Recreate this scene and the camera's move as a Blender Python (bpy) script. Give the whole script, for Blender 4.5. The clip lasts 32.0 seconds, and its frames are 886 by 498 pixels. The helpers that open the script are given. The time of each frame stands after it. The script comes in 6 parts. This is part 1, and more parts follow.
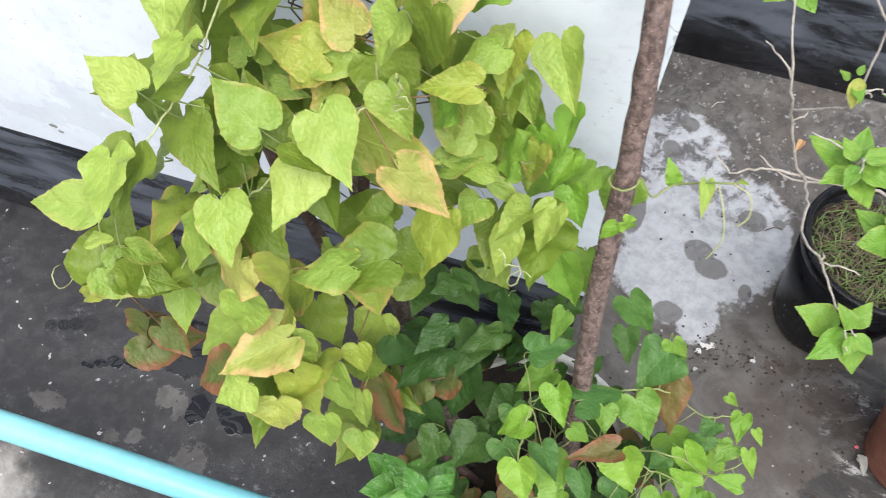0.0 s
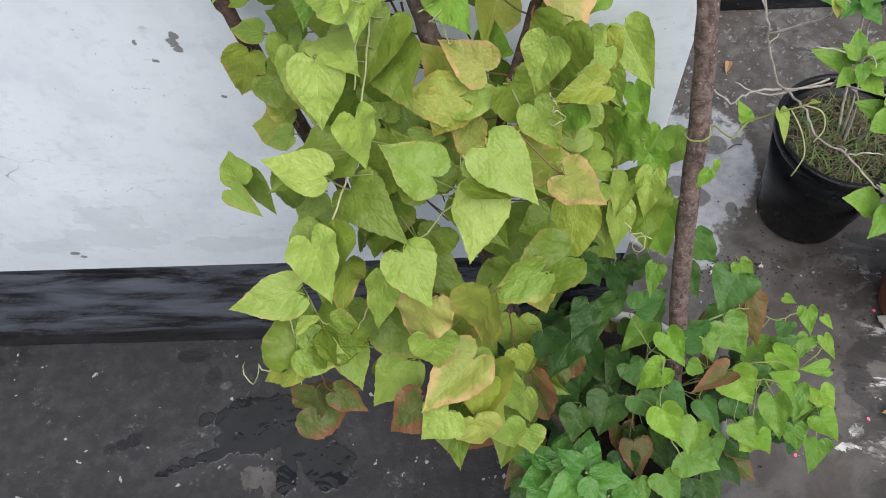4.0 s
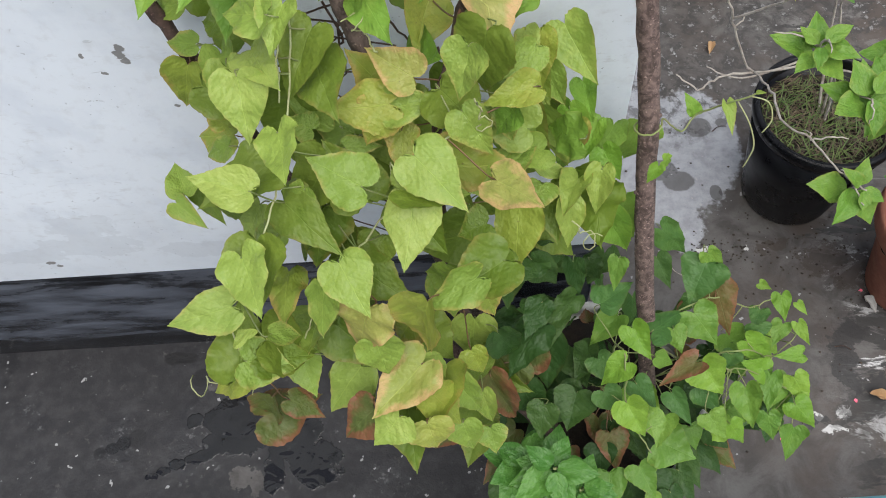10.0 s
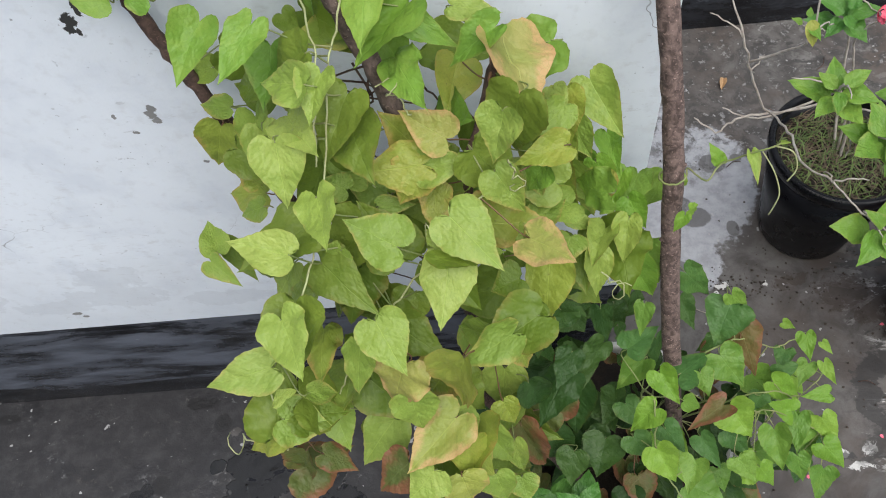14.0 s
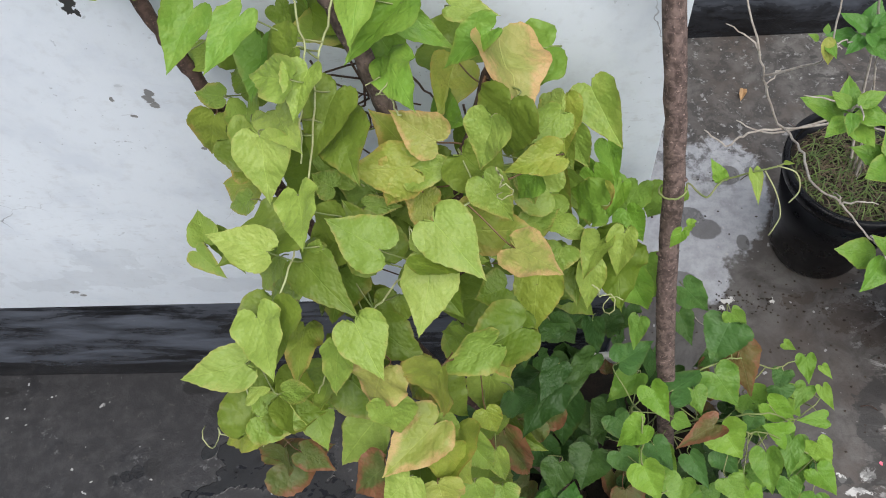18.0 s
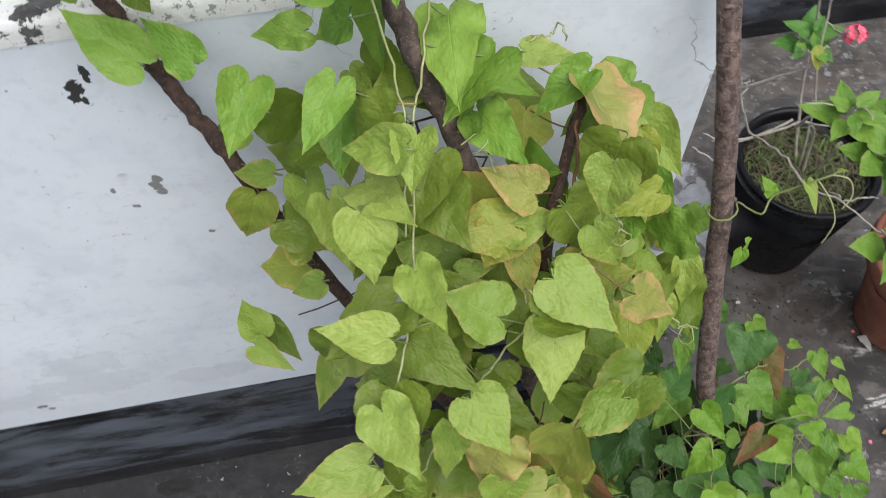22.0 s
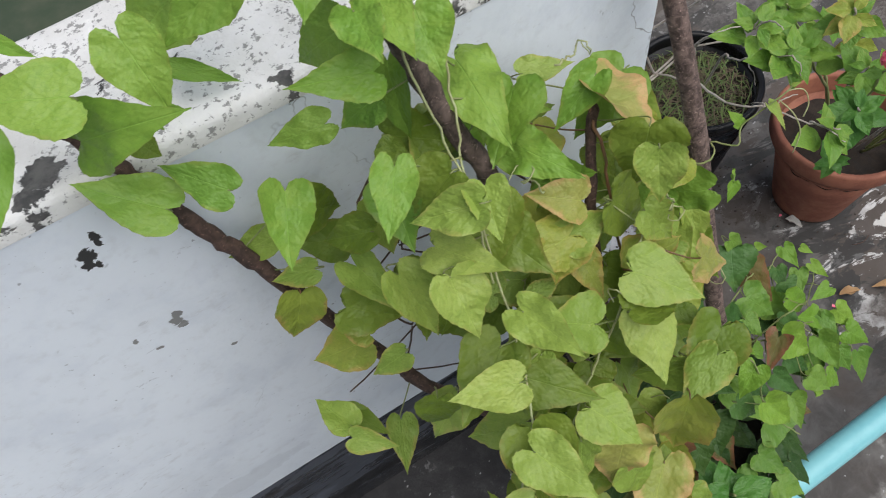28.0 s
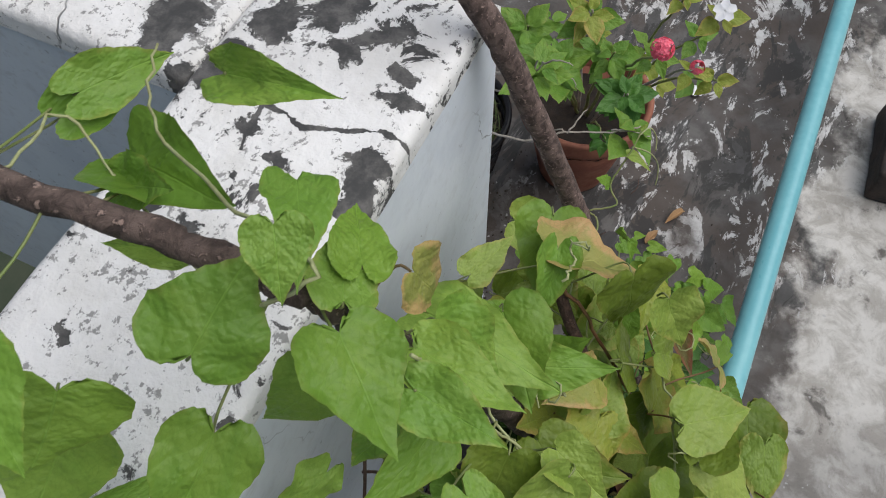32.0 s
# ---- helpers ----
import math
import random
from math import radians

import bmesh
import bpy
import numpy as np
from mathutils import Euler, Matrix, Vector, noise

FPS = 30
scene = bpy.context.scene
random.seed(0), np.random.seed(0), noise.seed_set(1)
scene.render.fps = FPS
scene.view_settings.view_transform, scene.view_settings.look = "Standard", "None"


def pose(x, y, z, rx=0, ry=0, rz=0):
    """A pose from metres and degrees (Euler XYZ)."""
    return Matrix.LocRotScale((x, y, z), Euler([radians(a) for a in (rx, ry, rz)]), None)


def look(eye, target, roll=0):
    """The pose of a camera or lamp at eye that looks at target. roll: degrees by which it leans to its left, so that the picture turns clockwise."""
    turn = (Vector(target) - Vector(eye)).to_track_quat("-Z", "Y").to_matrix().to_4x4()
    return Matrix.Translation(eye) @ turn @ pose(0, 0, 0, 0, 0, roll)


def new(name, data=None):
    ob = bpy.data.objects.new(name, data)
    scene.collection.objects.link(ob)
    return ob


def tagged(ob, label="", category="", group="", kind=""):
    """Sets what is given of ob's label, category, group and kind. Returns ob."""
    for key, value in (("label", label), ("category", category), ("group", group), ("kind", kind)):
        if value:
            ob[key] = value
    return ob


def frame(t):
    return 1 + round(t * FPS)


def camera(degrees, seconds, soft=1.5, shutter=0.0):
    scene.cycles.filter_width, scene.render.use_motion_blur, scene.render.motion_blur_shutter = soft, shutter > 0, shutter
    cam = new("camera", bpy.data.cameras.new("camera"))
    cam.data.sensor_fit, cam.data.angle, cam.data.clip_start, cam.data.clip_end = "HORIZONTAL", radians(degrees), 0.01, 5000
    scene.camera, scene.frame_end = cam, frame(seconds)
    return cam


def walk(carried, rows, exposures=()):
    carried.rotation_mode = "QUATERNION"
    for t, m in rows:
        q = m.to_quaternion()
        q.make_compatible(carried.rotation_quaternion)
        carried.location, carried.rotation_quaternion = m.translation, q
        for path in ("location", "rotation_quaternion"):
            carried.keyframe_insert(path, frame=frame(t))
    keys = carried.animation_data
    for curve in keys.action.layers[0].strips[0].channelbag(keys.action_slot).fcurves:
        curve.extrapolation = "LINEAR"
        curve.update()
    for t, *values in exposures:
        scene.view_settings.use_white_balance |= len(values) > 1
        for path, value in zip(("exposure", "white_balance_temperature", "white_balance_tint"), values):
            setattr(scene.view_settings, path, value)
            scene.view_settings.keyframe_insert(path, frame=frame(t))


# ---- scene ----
SOFT = 1.0
EXPOSURES = [(0.0, 0.92), (1.5, 0.54), (5.0, 0.32), (14.0, 0.28), (21.5, 0.23), (24.0, 0.03), (29.0, -0.03), (31.0, -0.22), (32.0, -0.36)]
cam = camera(56.8, 32.0, soft=SOFT, shutter=0.3)
# seconds, eye (m), yaw, pitch, roll (degrees)
PATH = [
    (0.0, -0.0368, -0.5221, 1.2979, 17.42, -60.83, 0.88),
    (0.5, -0.0961, -0.4752, 1.2763, 18.54, -63.66, -0.74),
    (1.0, -0.1265, -0.4918, 1.3061, 12.00, -63.66, -9.24),
    (1.5, -0.1945, -0.5445, 1.3242, 1.51, -63.26, -13.16),
    (2.0, -0.2355, -0.5634, 1.3403, -1.58, -62.00, -7.06),
    (2.5, -0.2441, -0.5640, 1.3442, -1.34, -61.46, -4.86),
    (4.5, -0.2200, -0.5824, 1.3550, 4.39, -60.35, -5.16),
    (5.0, -0.1936, -0.5688, 1.3511, 5.10, -60.41, -5.84),
    (5.5, -0.1638, -0.5621, 1.3285, 5.50, -61.07, -6.41),
    (6.0, -0.1602, -0.5583, 1.3468, 6.63, -60.90, -7.29),
    (6.5, -0.1556, -0.5526, 1.3565, 7.34, -60.66, -7.99),
    (7.0, -0.1638, -0.5510, 1.3560, 6.66, -60.78, -7.73),
    (7.5, -0.1698, -0.5512, 1.3599, 5.70, -60.80, -7.44),
    (8.0, -0.1745, -0.5575, 1.3663, 4.88, -60.70, -7.51),
    (8.5, -0.1754, -0.5585, 1.3618, 4.49, -60.81, -7.69),
    (9.0, -0.1769, -0.5586, 1.3604, 4.68, -60.86, -7.94),
    (9.5, -0.1776, -0.5613, 1.3608, 4.92, -61.06, -8.12),
    (10.0, -0.1729, -0.5636, 1.3566, 5.57, -61.51, -8.57),
    (10.5, -0.1674, -0.5564, 1.3572, 6.86, -61.73, -10.00),
    (11.0, -0.1686, -0.5486, 1.3594, 8.46, -61.63, -11.12),
    (11.5, -0.1625, -0.5344, 1.3592, 8.34, -61.53, -10.93),
    (12.0, -0.1518, -0.5254, 1.3754, 7.02, -60.64, -11.89),
    (12.5, -0.1494, -0.5276, 1.3760, 5.53, -59.88, -11.62),
    (13.0, -0.1584, -0.5346, 1.3690, 5.08, -59.70, -11.65),
    (13.5, -0.1750, -0.5438, 1.3700, 4.99, -59.58, -10.80),
    (14.0, -0.1912, -0.5480, 1.3762, 6.01, -59.41, -10.00),
    (14.5, -0.1885, -0.5418, 1.3818, 6.87, -58.74, -9.30),
    (15.0, -0.1900, -0.5377, 1.3739, 6.88, -58.65, -8.09),
    (15.5, -0.1756, -0.5364, 1.3634, 6.53, -59.05, -6.86),
    (17.5, -0.1599, -0.5346, 1.3678, 8.37, -59.60, -8.97),
    (18.0, -0.1660, -0.5339, 1.3679, 8.62, -59.70, -9.01),
    (18.5, -0.1700, -0.5330, 1.3704, 8.91, -59.69, -9.11),
    (19.0, -0.1719, -0.5402, 1.3696, 8.77, -59.72, -8.86),
    (19.5, -0.1693, -0.5547, 1.3893, 8.70, -59.29, -7.91),
    (20.0, -0.1277, -0.5519, 1.3784, 7.87, -59.06, -7.58),
    (20.5, -0.1098, -0.5333, 1.3609, 7.91, -59.34, -8.61),
    (21.0, -0.1008, -0.5120, 1.3562, 8.84, -59.53, -8.08),
    (21.5, -0.1798, -0.4898, 1.3370, 4.31, -58.86, -1.68),
    (22.0, -0.3294, -0.4822, 1.3523, -8.53, -58.11, -2.31),
    (22.5, -0.3530, -0.4966, 1.3729, -11.98, -58.15, -3.04),
    (23.0, -0.3676, -0.5213, 1.3642, -12.35, -58.60, -0.50),
    (23.5, -0.3922, -0.5088, 1.3853, -10.55, -58.03, -0.41),
    (24.0, -0.4853, -0.4341, 1.3789, -18.64, -57.15, -9.84),
    (24.5, -0.5327, -0.4249, 1.3939, -25.35, -57.18, -6.31),
    (25.0, -0.5163, -0.4166, 1.3904, -28.46, -56.73, -4.24),
    (25.5, -0.5057, -0.4157, 1.3847, -29.86, -56.86, -2.76),
    (27.5, -0.4197, -0.4177, 1.3700, -24.93, -58.95, -8.01),
    (28.0, -0.4475, -0.4121, 1.3829, -25.13, -58.87, -8.24),
    (28.5, -0.4784, -0.4035, 1.3693, -26.93, -58.95, -7.64),
    (29.0, -0.4894, -0.3961, 1.3795, -30.34, -58.76, -7.90),
    (29.5, -0.4164, -0.3406, 1.3467, -33.76, -58.97, -5.73),
    (30.0, -0.3472, -0.3210, 1.3460, -35.04, -59.22, -6.58),
    (30.5, -0.3230, -0.3264, 1.3447, -34.61, -59.62, -11.96),
    (31.0, -0.3754, -0.2602, 1.3567, -41.98, -59.81, -14.11),
    (31.5, -0.4027, -0.1698, 1.3669, -59.18, -60.31, -7.03),
    (32.0, -0.4231, -0.1631, 1.3809, -62.94, -60.29, -1.96),
]
walk(cam, [(t, pose(x, y, z, 90 + pitch, 0, yaw) @ pose(0, 0, 0, 0, 0, roll)) for t, x, y, z, yaw, pitch, roll in PATH], EXPOSURES)

# ---- light: an overcast sky over an open roof terrace ----
world = bpy.data.worlds.new("sky")
scene.world = world
world.use_nodes = True
wn = world.node_tree
sky = wn.nodes.new("ShaderNodeTexSky")
sky.sky_type, sky.sun_disc = "NISHITA", False
sky.sun_elevation, sky.sun_rotation = radians(68), radians(200)
sky.air_density, sky.dust_density, sky.ozone_density = 1.2, 3.0, 1.5
wn.nodes["Background"].inputs["Strength"].default_value = 0.075
wn.links.new(sky.outputs[0], wn.nodes["Background"].inputs["Color"])
sun = new("sun", bpy.data.lights.new("sun", "SUN"))
sun.data.energy, sun.data.angle, sun.data.color = 3.6, radians(70), (1.0, 0.985, 0.965)
sun.matrix_world = look((0.6, -1.25, 2.5), (0, 0, 0))


# ---- materials ----
class Nodes:
    """A small helper to write node materials in few lines."""

    def __init__(self, name):
        self.mat = bpy.data.materials.new(name)
        self.mat.use_nodes = True
        self.t = self.mat.node_tree
        self.bsdf = self.t.nodes["Principled BSDF"]
        self.out = self.t.nodes["Material Output"]
        self.coord = self.t.nodes.new("ShaderNodeTexCoord")

    def put(self, socket, value):
        if isinstance(value, bpy.types.NodeSocket):
            self.t.links.new(value, socket)
        elif isinstance(value, (tuple, list)) and len(value) == 3 and socket.type == "RGBA":
            socket.default_value = (*value, 1)
        else:
            socket.default_value = value

    def math(self, op, a, b=0.0, c=0.0, clamp=False):
        n = self.t.nodes.new("ShaderNodeMath")
        n.operation, n.use_clamp = op, clamp
        for s, v in zip(n.inputs, (a, b, c)):
            self.put(s, v)
        return n.outputs[0]

    def vmath(self, op, a, b=(0, 0, 0), out=0):
        n = self.t.nodes.new("ShaderNodeVectorMath")
        n.operation = op
        self.put(n.inputs[0], a)
        self.put(n.inputs[1], b)
        return n.outputs[out]

    def noise(self, scale, detail=4.0, rough=0.55, vec=None, out=0, warp=0.0):
        n = self.t.nodes.new("ShaderNodeTexNoise")
        self.put(n.inputs["Vector"], vec or self.coord.outputs["Object"])
        self.put(n.inputs["Scale"], scale)
        self.put(n.inputs["Detail"], detail)
        self.put(n.inputs["Roughness"], rough)
        self.put(n.inputs["Distortion"], warp)
        return n.outputs[out]

    def ramp(self, fac, lo, hi, a=0.0, b=1.0):
        n = self.t.nodes.new("ShaderNodeMapRange")
        n.interpolation_type = "SMOOTHSTEP"
        for s, v in zip(n.inputs, (fac, lo, hi, a, b)):
            self.put(s, v)
        return n.outputs[0]

    def mix(self, fac, a, b):
        n = self.t.nodes.new("ShaderNodeMix")
        n.data_type = "RGBA"
        self.put(n.inputs[0], fac)
        self.put(n.inputs[6], a)
        self.put(n.inputs[7], b)
        return n.outputs[2]

    def scaled(self, vec, s):
        return self.vmath("MULTIPLY", vec, s)

    def split(self, vec):
        n = self.t.nodes.new("ShaderNodeSeparateXYZ")
        self.put(n.inputs[0], vec)
        return n.outputs

    def blobs(self, vec, spots, wob=0.35, freq=28.0, warp=0.0):
        """Stains with soft ragged outlines: 1 inside, 0 outside. spots: (x, y, rx, ry)."""
        if warp:
            for f, k in ((0.45 * freq, warp), (1.4 * freq, 0.45 * warp)):
                off = self.vmath("SUBTRACT", self.noise(f, 4, 0.6, vec, 1), (0.5, 0.5, 0.5))
                vec = self.vmath("ADD", vec, self.scaled(off, (4 * k, 4 * k, 4 * k)))
        ragged = self.noise(freq, 5, 0.62, vec)
        x, y, _ = self.split(vec)
        best = None
        for px, py, rx, ry in spots:
            dx = self.math("DIVIDE", self.math("SUBTRACT", x, px), rx)
            dy = self.math("DIVIDE", self.math("SUBTRACT", y, py), ry)
            d = self.math("SQRT", self.math("ADD", self.math("MULTIPLY", dx, dx), self.math("MULTIPLY", dy, dy)))
            best = d if best is None else self.math("MINIMUM", best, d)
        fine = self.noise(freq * 3.7, 4, 0.6, vec)
        ragged = self.math("ADD", ragged, self.math("MULTIPLY", self.math("SUBTRACT", fine, 0.5), 0.45))
        d = self.math("ADD", best, self.math("MULTIPLY", self.math("SUBTRACT", ragged, 0.5), 4 * wob))
        return self.ramp(d, 1.08, 0.92)

    def seam(self, vec, pts, width, warp=0.002):
        """A crack along a broken line: 1 inside, 0 outside, of uneven width."""
        off = self.vmath("SUBTRACT", self.noise(70, 4, 0.6, vec, 1), (0.5, 0.5, 0.5))
        x, y, _ = self.split(self.vmath("ADD", vec, self.scaled(off, (4 * warp, 4 * warp, 0))))
        best = None
        for (ax, ay), (bx, by) in zip(pts[:-1], pts[1:]):
            ux, uy, q = bx - ax, by - ay, (bx - ax) ** 2 + (by - ay) ** 2
            px, py = self.math("SUBTRACT", x, ax), self.math("SUBTRACT", y, ay)
            k = self.math("ADD", self.math("MULTIPLY", px, ux / q), self.math("MULTIPLY", py, uy / q), 0.0, True)
            dx, dy = self.math("SUBTRACT", px, self.math("MULTIPLY", k, ux)), self.math("SUBTRACT", py, self.math("MULTIPLY", k, uy))
            d = self.math("SQRT", self.math("ADD", self.math("MULTIPLY", dx, dx), self.math("MULTIPLY", dy, dy)))
            best = d if best is None else self.math("MINIMUM", best, d)
        w = self.ramp(self.noise(55, 4, 0.65, vec), 0.36, 0.66, 0.25 * width, 1.8 * width)
        return self.ramp(self.math("DIVIDE", best, w), 1.15, 0.75)

    def bump(self, height, strength=0.3, dist=0.002):
        n = self.t.nodes.new("ShaderNodeBump")
        self.put(n.inputs["Strength"], strength)
        self.put(n.inputs["Distance"], dist)
        self.put(n.inputs["Height"], height)
        self.t.links.new(n.outputs[0], self.bsdf.inputs["Normal"])
        return n.outputs[0]

    def done(self, color, rough=0.6, metal=0.0, spec=0.5):
        self.put(self.bsdf.inputs["Base Color"], color)
        self.put(self.bsdf.inputs["Roughness"], rough)
        self.put(self.bsdf.inputs["Metallic"], metal)
        self.put(self.bsdf.inputs["Specular IOR Level"], spec)
        return self.mat

    def random(self):
        return self.t.nodes.new("ShaderNodeObjectInfo").outputs["Random"]


def wall_paint():
    n = Nodes("wall_paint")
    o = n.coord.outputs["Object"]
    xz = n.t.nodes.new("ShaderNodeCombineXYZ")
    x, y, z = n.split(o)
    n.put(xz.inputs[0], x), n.put(xz.inputs[1], z), n.put(xz.inputs[2], n.math("MULTIPLY", y, 0.7))
    v = xz.outputs[0]
    broad = n.noise(3.2, 5, 0.6)
    fine = n.noise(55, 5, 0.6)
    col = n.mix(n.ramp(broad, 0.3, 0.75), (0.765, 0.815, 0.875), (0.69, 0.735, 0.795))
    col = n.mix(n.math("MULTIPLY", n.ramp(n.noise(13, 6, 0.62), 0.48, 0.66), 0.45), col, (0.60, 0.65, 0.73))
    col = n.mix(n.math("MULTIPLY", n.ramp(fine, 0.5, 0.72), 0.25), col, (0.50, 0.51, 0.53))
    # rising damp: a grey bloom with its own uneven outline
    damp = n.ramp(n.math("ADD", z, n.math("MULTIPLY", n.math("SUBTRACT", n.noise(7, 5, 0.6), 0.5), 0.5)), 0.52, 0.33)
    col = n.mix(n.math("MULTIPLY", damp, 0.28), col, (0.52, 0.55, 0.59))
    bloom = n.blobs(v, [(-0.709, 0.44, 0.05, 0.03), (-0.72, 0.385, 0.07, 0.03), (-0.80, 0.37, 0.06, 0.02), (-0.95, 0.40, 0.08, 0.03), (-0.56, 0.36, 0.06, 0.02)], 0.5, 26)
    col = n.mix(n.math("MULTIPLY", bloom, 0.30), col, (0.48, 0.51, 0.55))
    peel = n.blobs(v, [(-0.514, 0.768, 0.0045, 0.005), (-0.517, 0.759, 0.0055, 0.006), (-0.514, 0.750, 0.005, 0.005), (-0.488, 0.676, 0.003, 0.002), (-0.554, 0.760, 0.002, 0.004), (-0.542, 0.734, 0.003, 0.002), (-0.794, 0.347, 0.008, 0.004), (-0.785, 0.336, 0.005, 0.003)], 0.22, 150, 0.002)
    col = n.mix(peel, col, (0.22, 0.22, 0.22))
    split = n.blobs(v, [(-0.537, 0.890, 0.0062, 0.0085), (-0.524, 0.902, 0.0026, 0.009), (-0.541, 0.879, 0.005, 0.005), (-0.534, 0.874, 0.003, 0.005)], 0.30, 120, 0.004)
    col = n.mix(split, col, (0.035, 0.035, 0.035))
    nick = n.ramp(n.noise(60, 3, 0.6, n.scaled(o, (0.8, 1, 1.3)), 0, 1.2), 0.70, 0.73)
    col = n.mix(n.math("MULTIPLY", nick, 0.3), col, (0.27, 0.28, 0.30))
    scuff = n.math("MULTIPLY", n.ramp(n.noise(90, 4, 0.65, n.scaled(o, (0.5, 1, 1.4))), 0.56, 0.66), n.ramp(n.noise(5, 3), 0.5, 0.62))
    col = n.mix(n.math("MULTIPLY", scuff, 0.30), col, (0.45, 0.45, 0.46))
    # hairline cracks
    w = n.t.nodes.new("ShaderNodeTexVoronoi")
    w.feature = "DISTANCE_TO_EDGE"
    n.put(w.inputs["Scale"], 6.5)
    warped = n.vmath("ADD", v, n.scaled(n.noise(9, 4, 0.6, None, 1), (0.12, 0.12, 0.12)))
    n.put(w.inputs["Vector"], warped)
    crack = n.math("MULTIPLY", n.ramp(w.outputs["Distance"], 0.007, 0.0), n.ramp(n.noise(4.3, 3), 0.57, 0.66))
    col = n.mix(n.math("MULTIPLY", crack, 0.8), col, (0.16, 0.16, 0.17))
    pits = n.math("MULTIPLY", n.ramp(n.noise(180, 2, 0.5), 0.675, 0.72), n.ramp(n.noise(11, 3), 0.50, 0.58))
    col = n.mix(n.math("MULTIPLY", pits, 0.70), col, (0.25, 0.26, 0.28))
    trowel = n.math("ADD", n.math("MULTIPLY", n.noise(9, 3, 0.5), 0.5), n.math("MULTIPLY", n.noise(150, 3, 0.6), 0.25))
    h = n.math("SUBTRACT", n.math("ADD", n.math("MULTIPLY", fine, 0.35), trowel), n.math("MULTIPLY", n.math("ADD", n.math("ADD", peel, pits), nick), 0.6))
    n.bump(h, 0.35, 0.003)
    return n.done(col, 0.62)


def coping_paint():
    n = Nodes("coping_paint")
    o = n.coord.outputs["Object"]
    base = n.mix(n.ramp(n.noise(14, 5, 0.65), 0.35, 0.7), (0.82, 0.815, 0.81), (0.69, 0.68, 0.66))
    specks = n.ramp(n.math("ADD", n.noise(140, 4, 0.72), n.math("MULTIPLY", n.math("SUBTRACT", n.noise(9, 3), 0.5), 0.18)), 0.57, 0.62)
    col = n.mix(n.math("MULTIPLY", specks, 0.75), base, (0.16, 0.155, 0.15))
    mould = n.ramp(n.math("ADD", n.noise(34, 7, 0.68, None, 0, 0.5), n.math("MULTIPLY", n.math("SUBTRACT", n.noise(6, 3), 0.5), 0.55)), 0.605, 0.63)
    big = n.blobs(o, [(-0.177, 0.012, 0.013, 0.015), (-0.192, 0.010, 0.014, 0.012), (-0.206, 0.008, 0.012, 0.011), (-0.214, 0.028, 0.008, 0.012), (-0.119, 0.022, 0.010, 0.015), (-0.198, 0.067, 0.007, 0.008), (-0.224, 0.129, 0.006, 0.007), (-0.152, 0.140, 0.016, 0.020), (-0.134, 0.150, 0.016, 0.016), (-0.165, 0.170, 0.013, 0.012), (-0.148, 0.112, 0.008, 0.012), (-0.213, 0.163, 0.010, 0.010),
        (-0.097, 0.073, 0.012, 0.014), (-0.256, 0.125, 0.012, 0.011), (-0.347, 0.117, 0.006, 0.006), (-0.098, 0.026, 0.006, 0.009), (-0.180, 0.102, 0.005, 0.011), (-0.532, 0.023, 0.018, 0.014), (-0.545, 0.008, 0.010, 0.010), (-0.599, 0.012, 0.020, 0.008), (-0.526, 0.095, 0.013, 0.009), (-0.355, 0.010, 0.007, 0.006),
        (-0.066, 0.047, 0.010, 0.010), (-0.06, 0.10, 0.028, 0.022), (-0.09, 0.13, 0.022, 0.016), (-0.12, 0.2, 0.04, 0.02), (-0.09, 0.27, 0.03, 0.03)], 0.30, 75, 0.010)
    line = n.math("MAXIMUM", n.seam(o, [(-0.151, -0.004), (-0.146, 0.019), (-0.157, 0.045), (-0.166, 0.068), (-0.161, 0.084), (-0.158, 0.104), (-0.148, 0.128)], 0.0016), n.seam(o, [(-0.158, 0.102), (-0.178, 0.100), (-0.196, 0.096)], 0.0015))
    big = n.math("MAXIMUM", big, line)
    dark = n.math("MAXIMUM", mould, big)
    grey = n.mix(n.ramp(n.noise(40, 5, 0.7), 0.4, 0.65), (0.055, 0.055, 0.055), (0.14, 0.135, 0.13))
    col = n.mix(dark, col, grey)
    w = n.t.nodes.new("ShaderNodeTexVoronoi")
    w.feature = "DISTANCE_TO_EDGE"
    n.put(w.inputs["Scale"], 5.0)
    n.put(w.inputs["Vector"], n.vmath("ADD", o, n.scaled(n.noise(8, 4, 0.6, None, 1), (0.16, 0.16, 0.0))))
    crack = n.math("MULTIPLY", n.ramp(w.outputs["Distance"], 0.012, 0.003), n.ramp(n.noise(3.1, 2), 0.50, 0.58))
    col = n.mix(n.math("MULTIPLY", crack, 0.85), col, (0.06, 0.055, 0.05))
    h = n.math("SUBTRACT", n.math("ADD", n.noise(30, 6, 0.65), n.math("MULTIPLY", n.noise(120, 3), 0.4)), n.math("ADD", n.math("MULTIPLY", dark, 0.25), crack))
    n.bump(h, 0.6, 0.004)
    return n.done(col, 0.8)


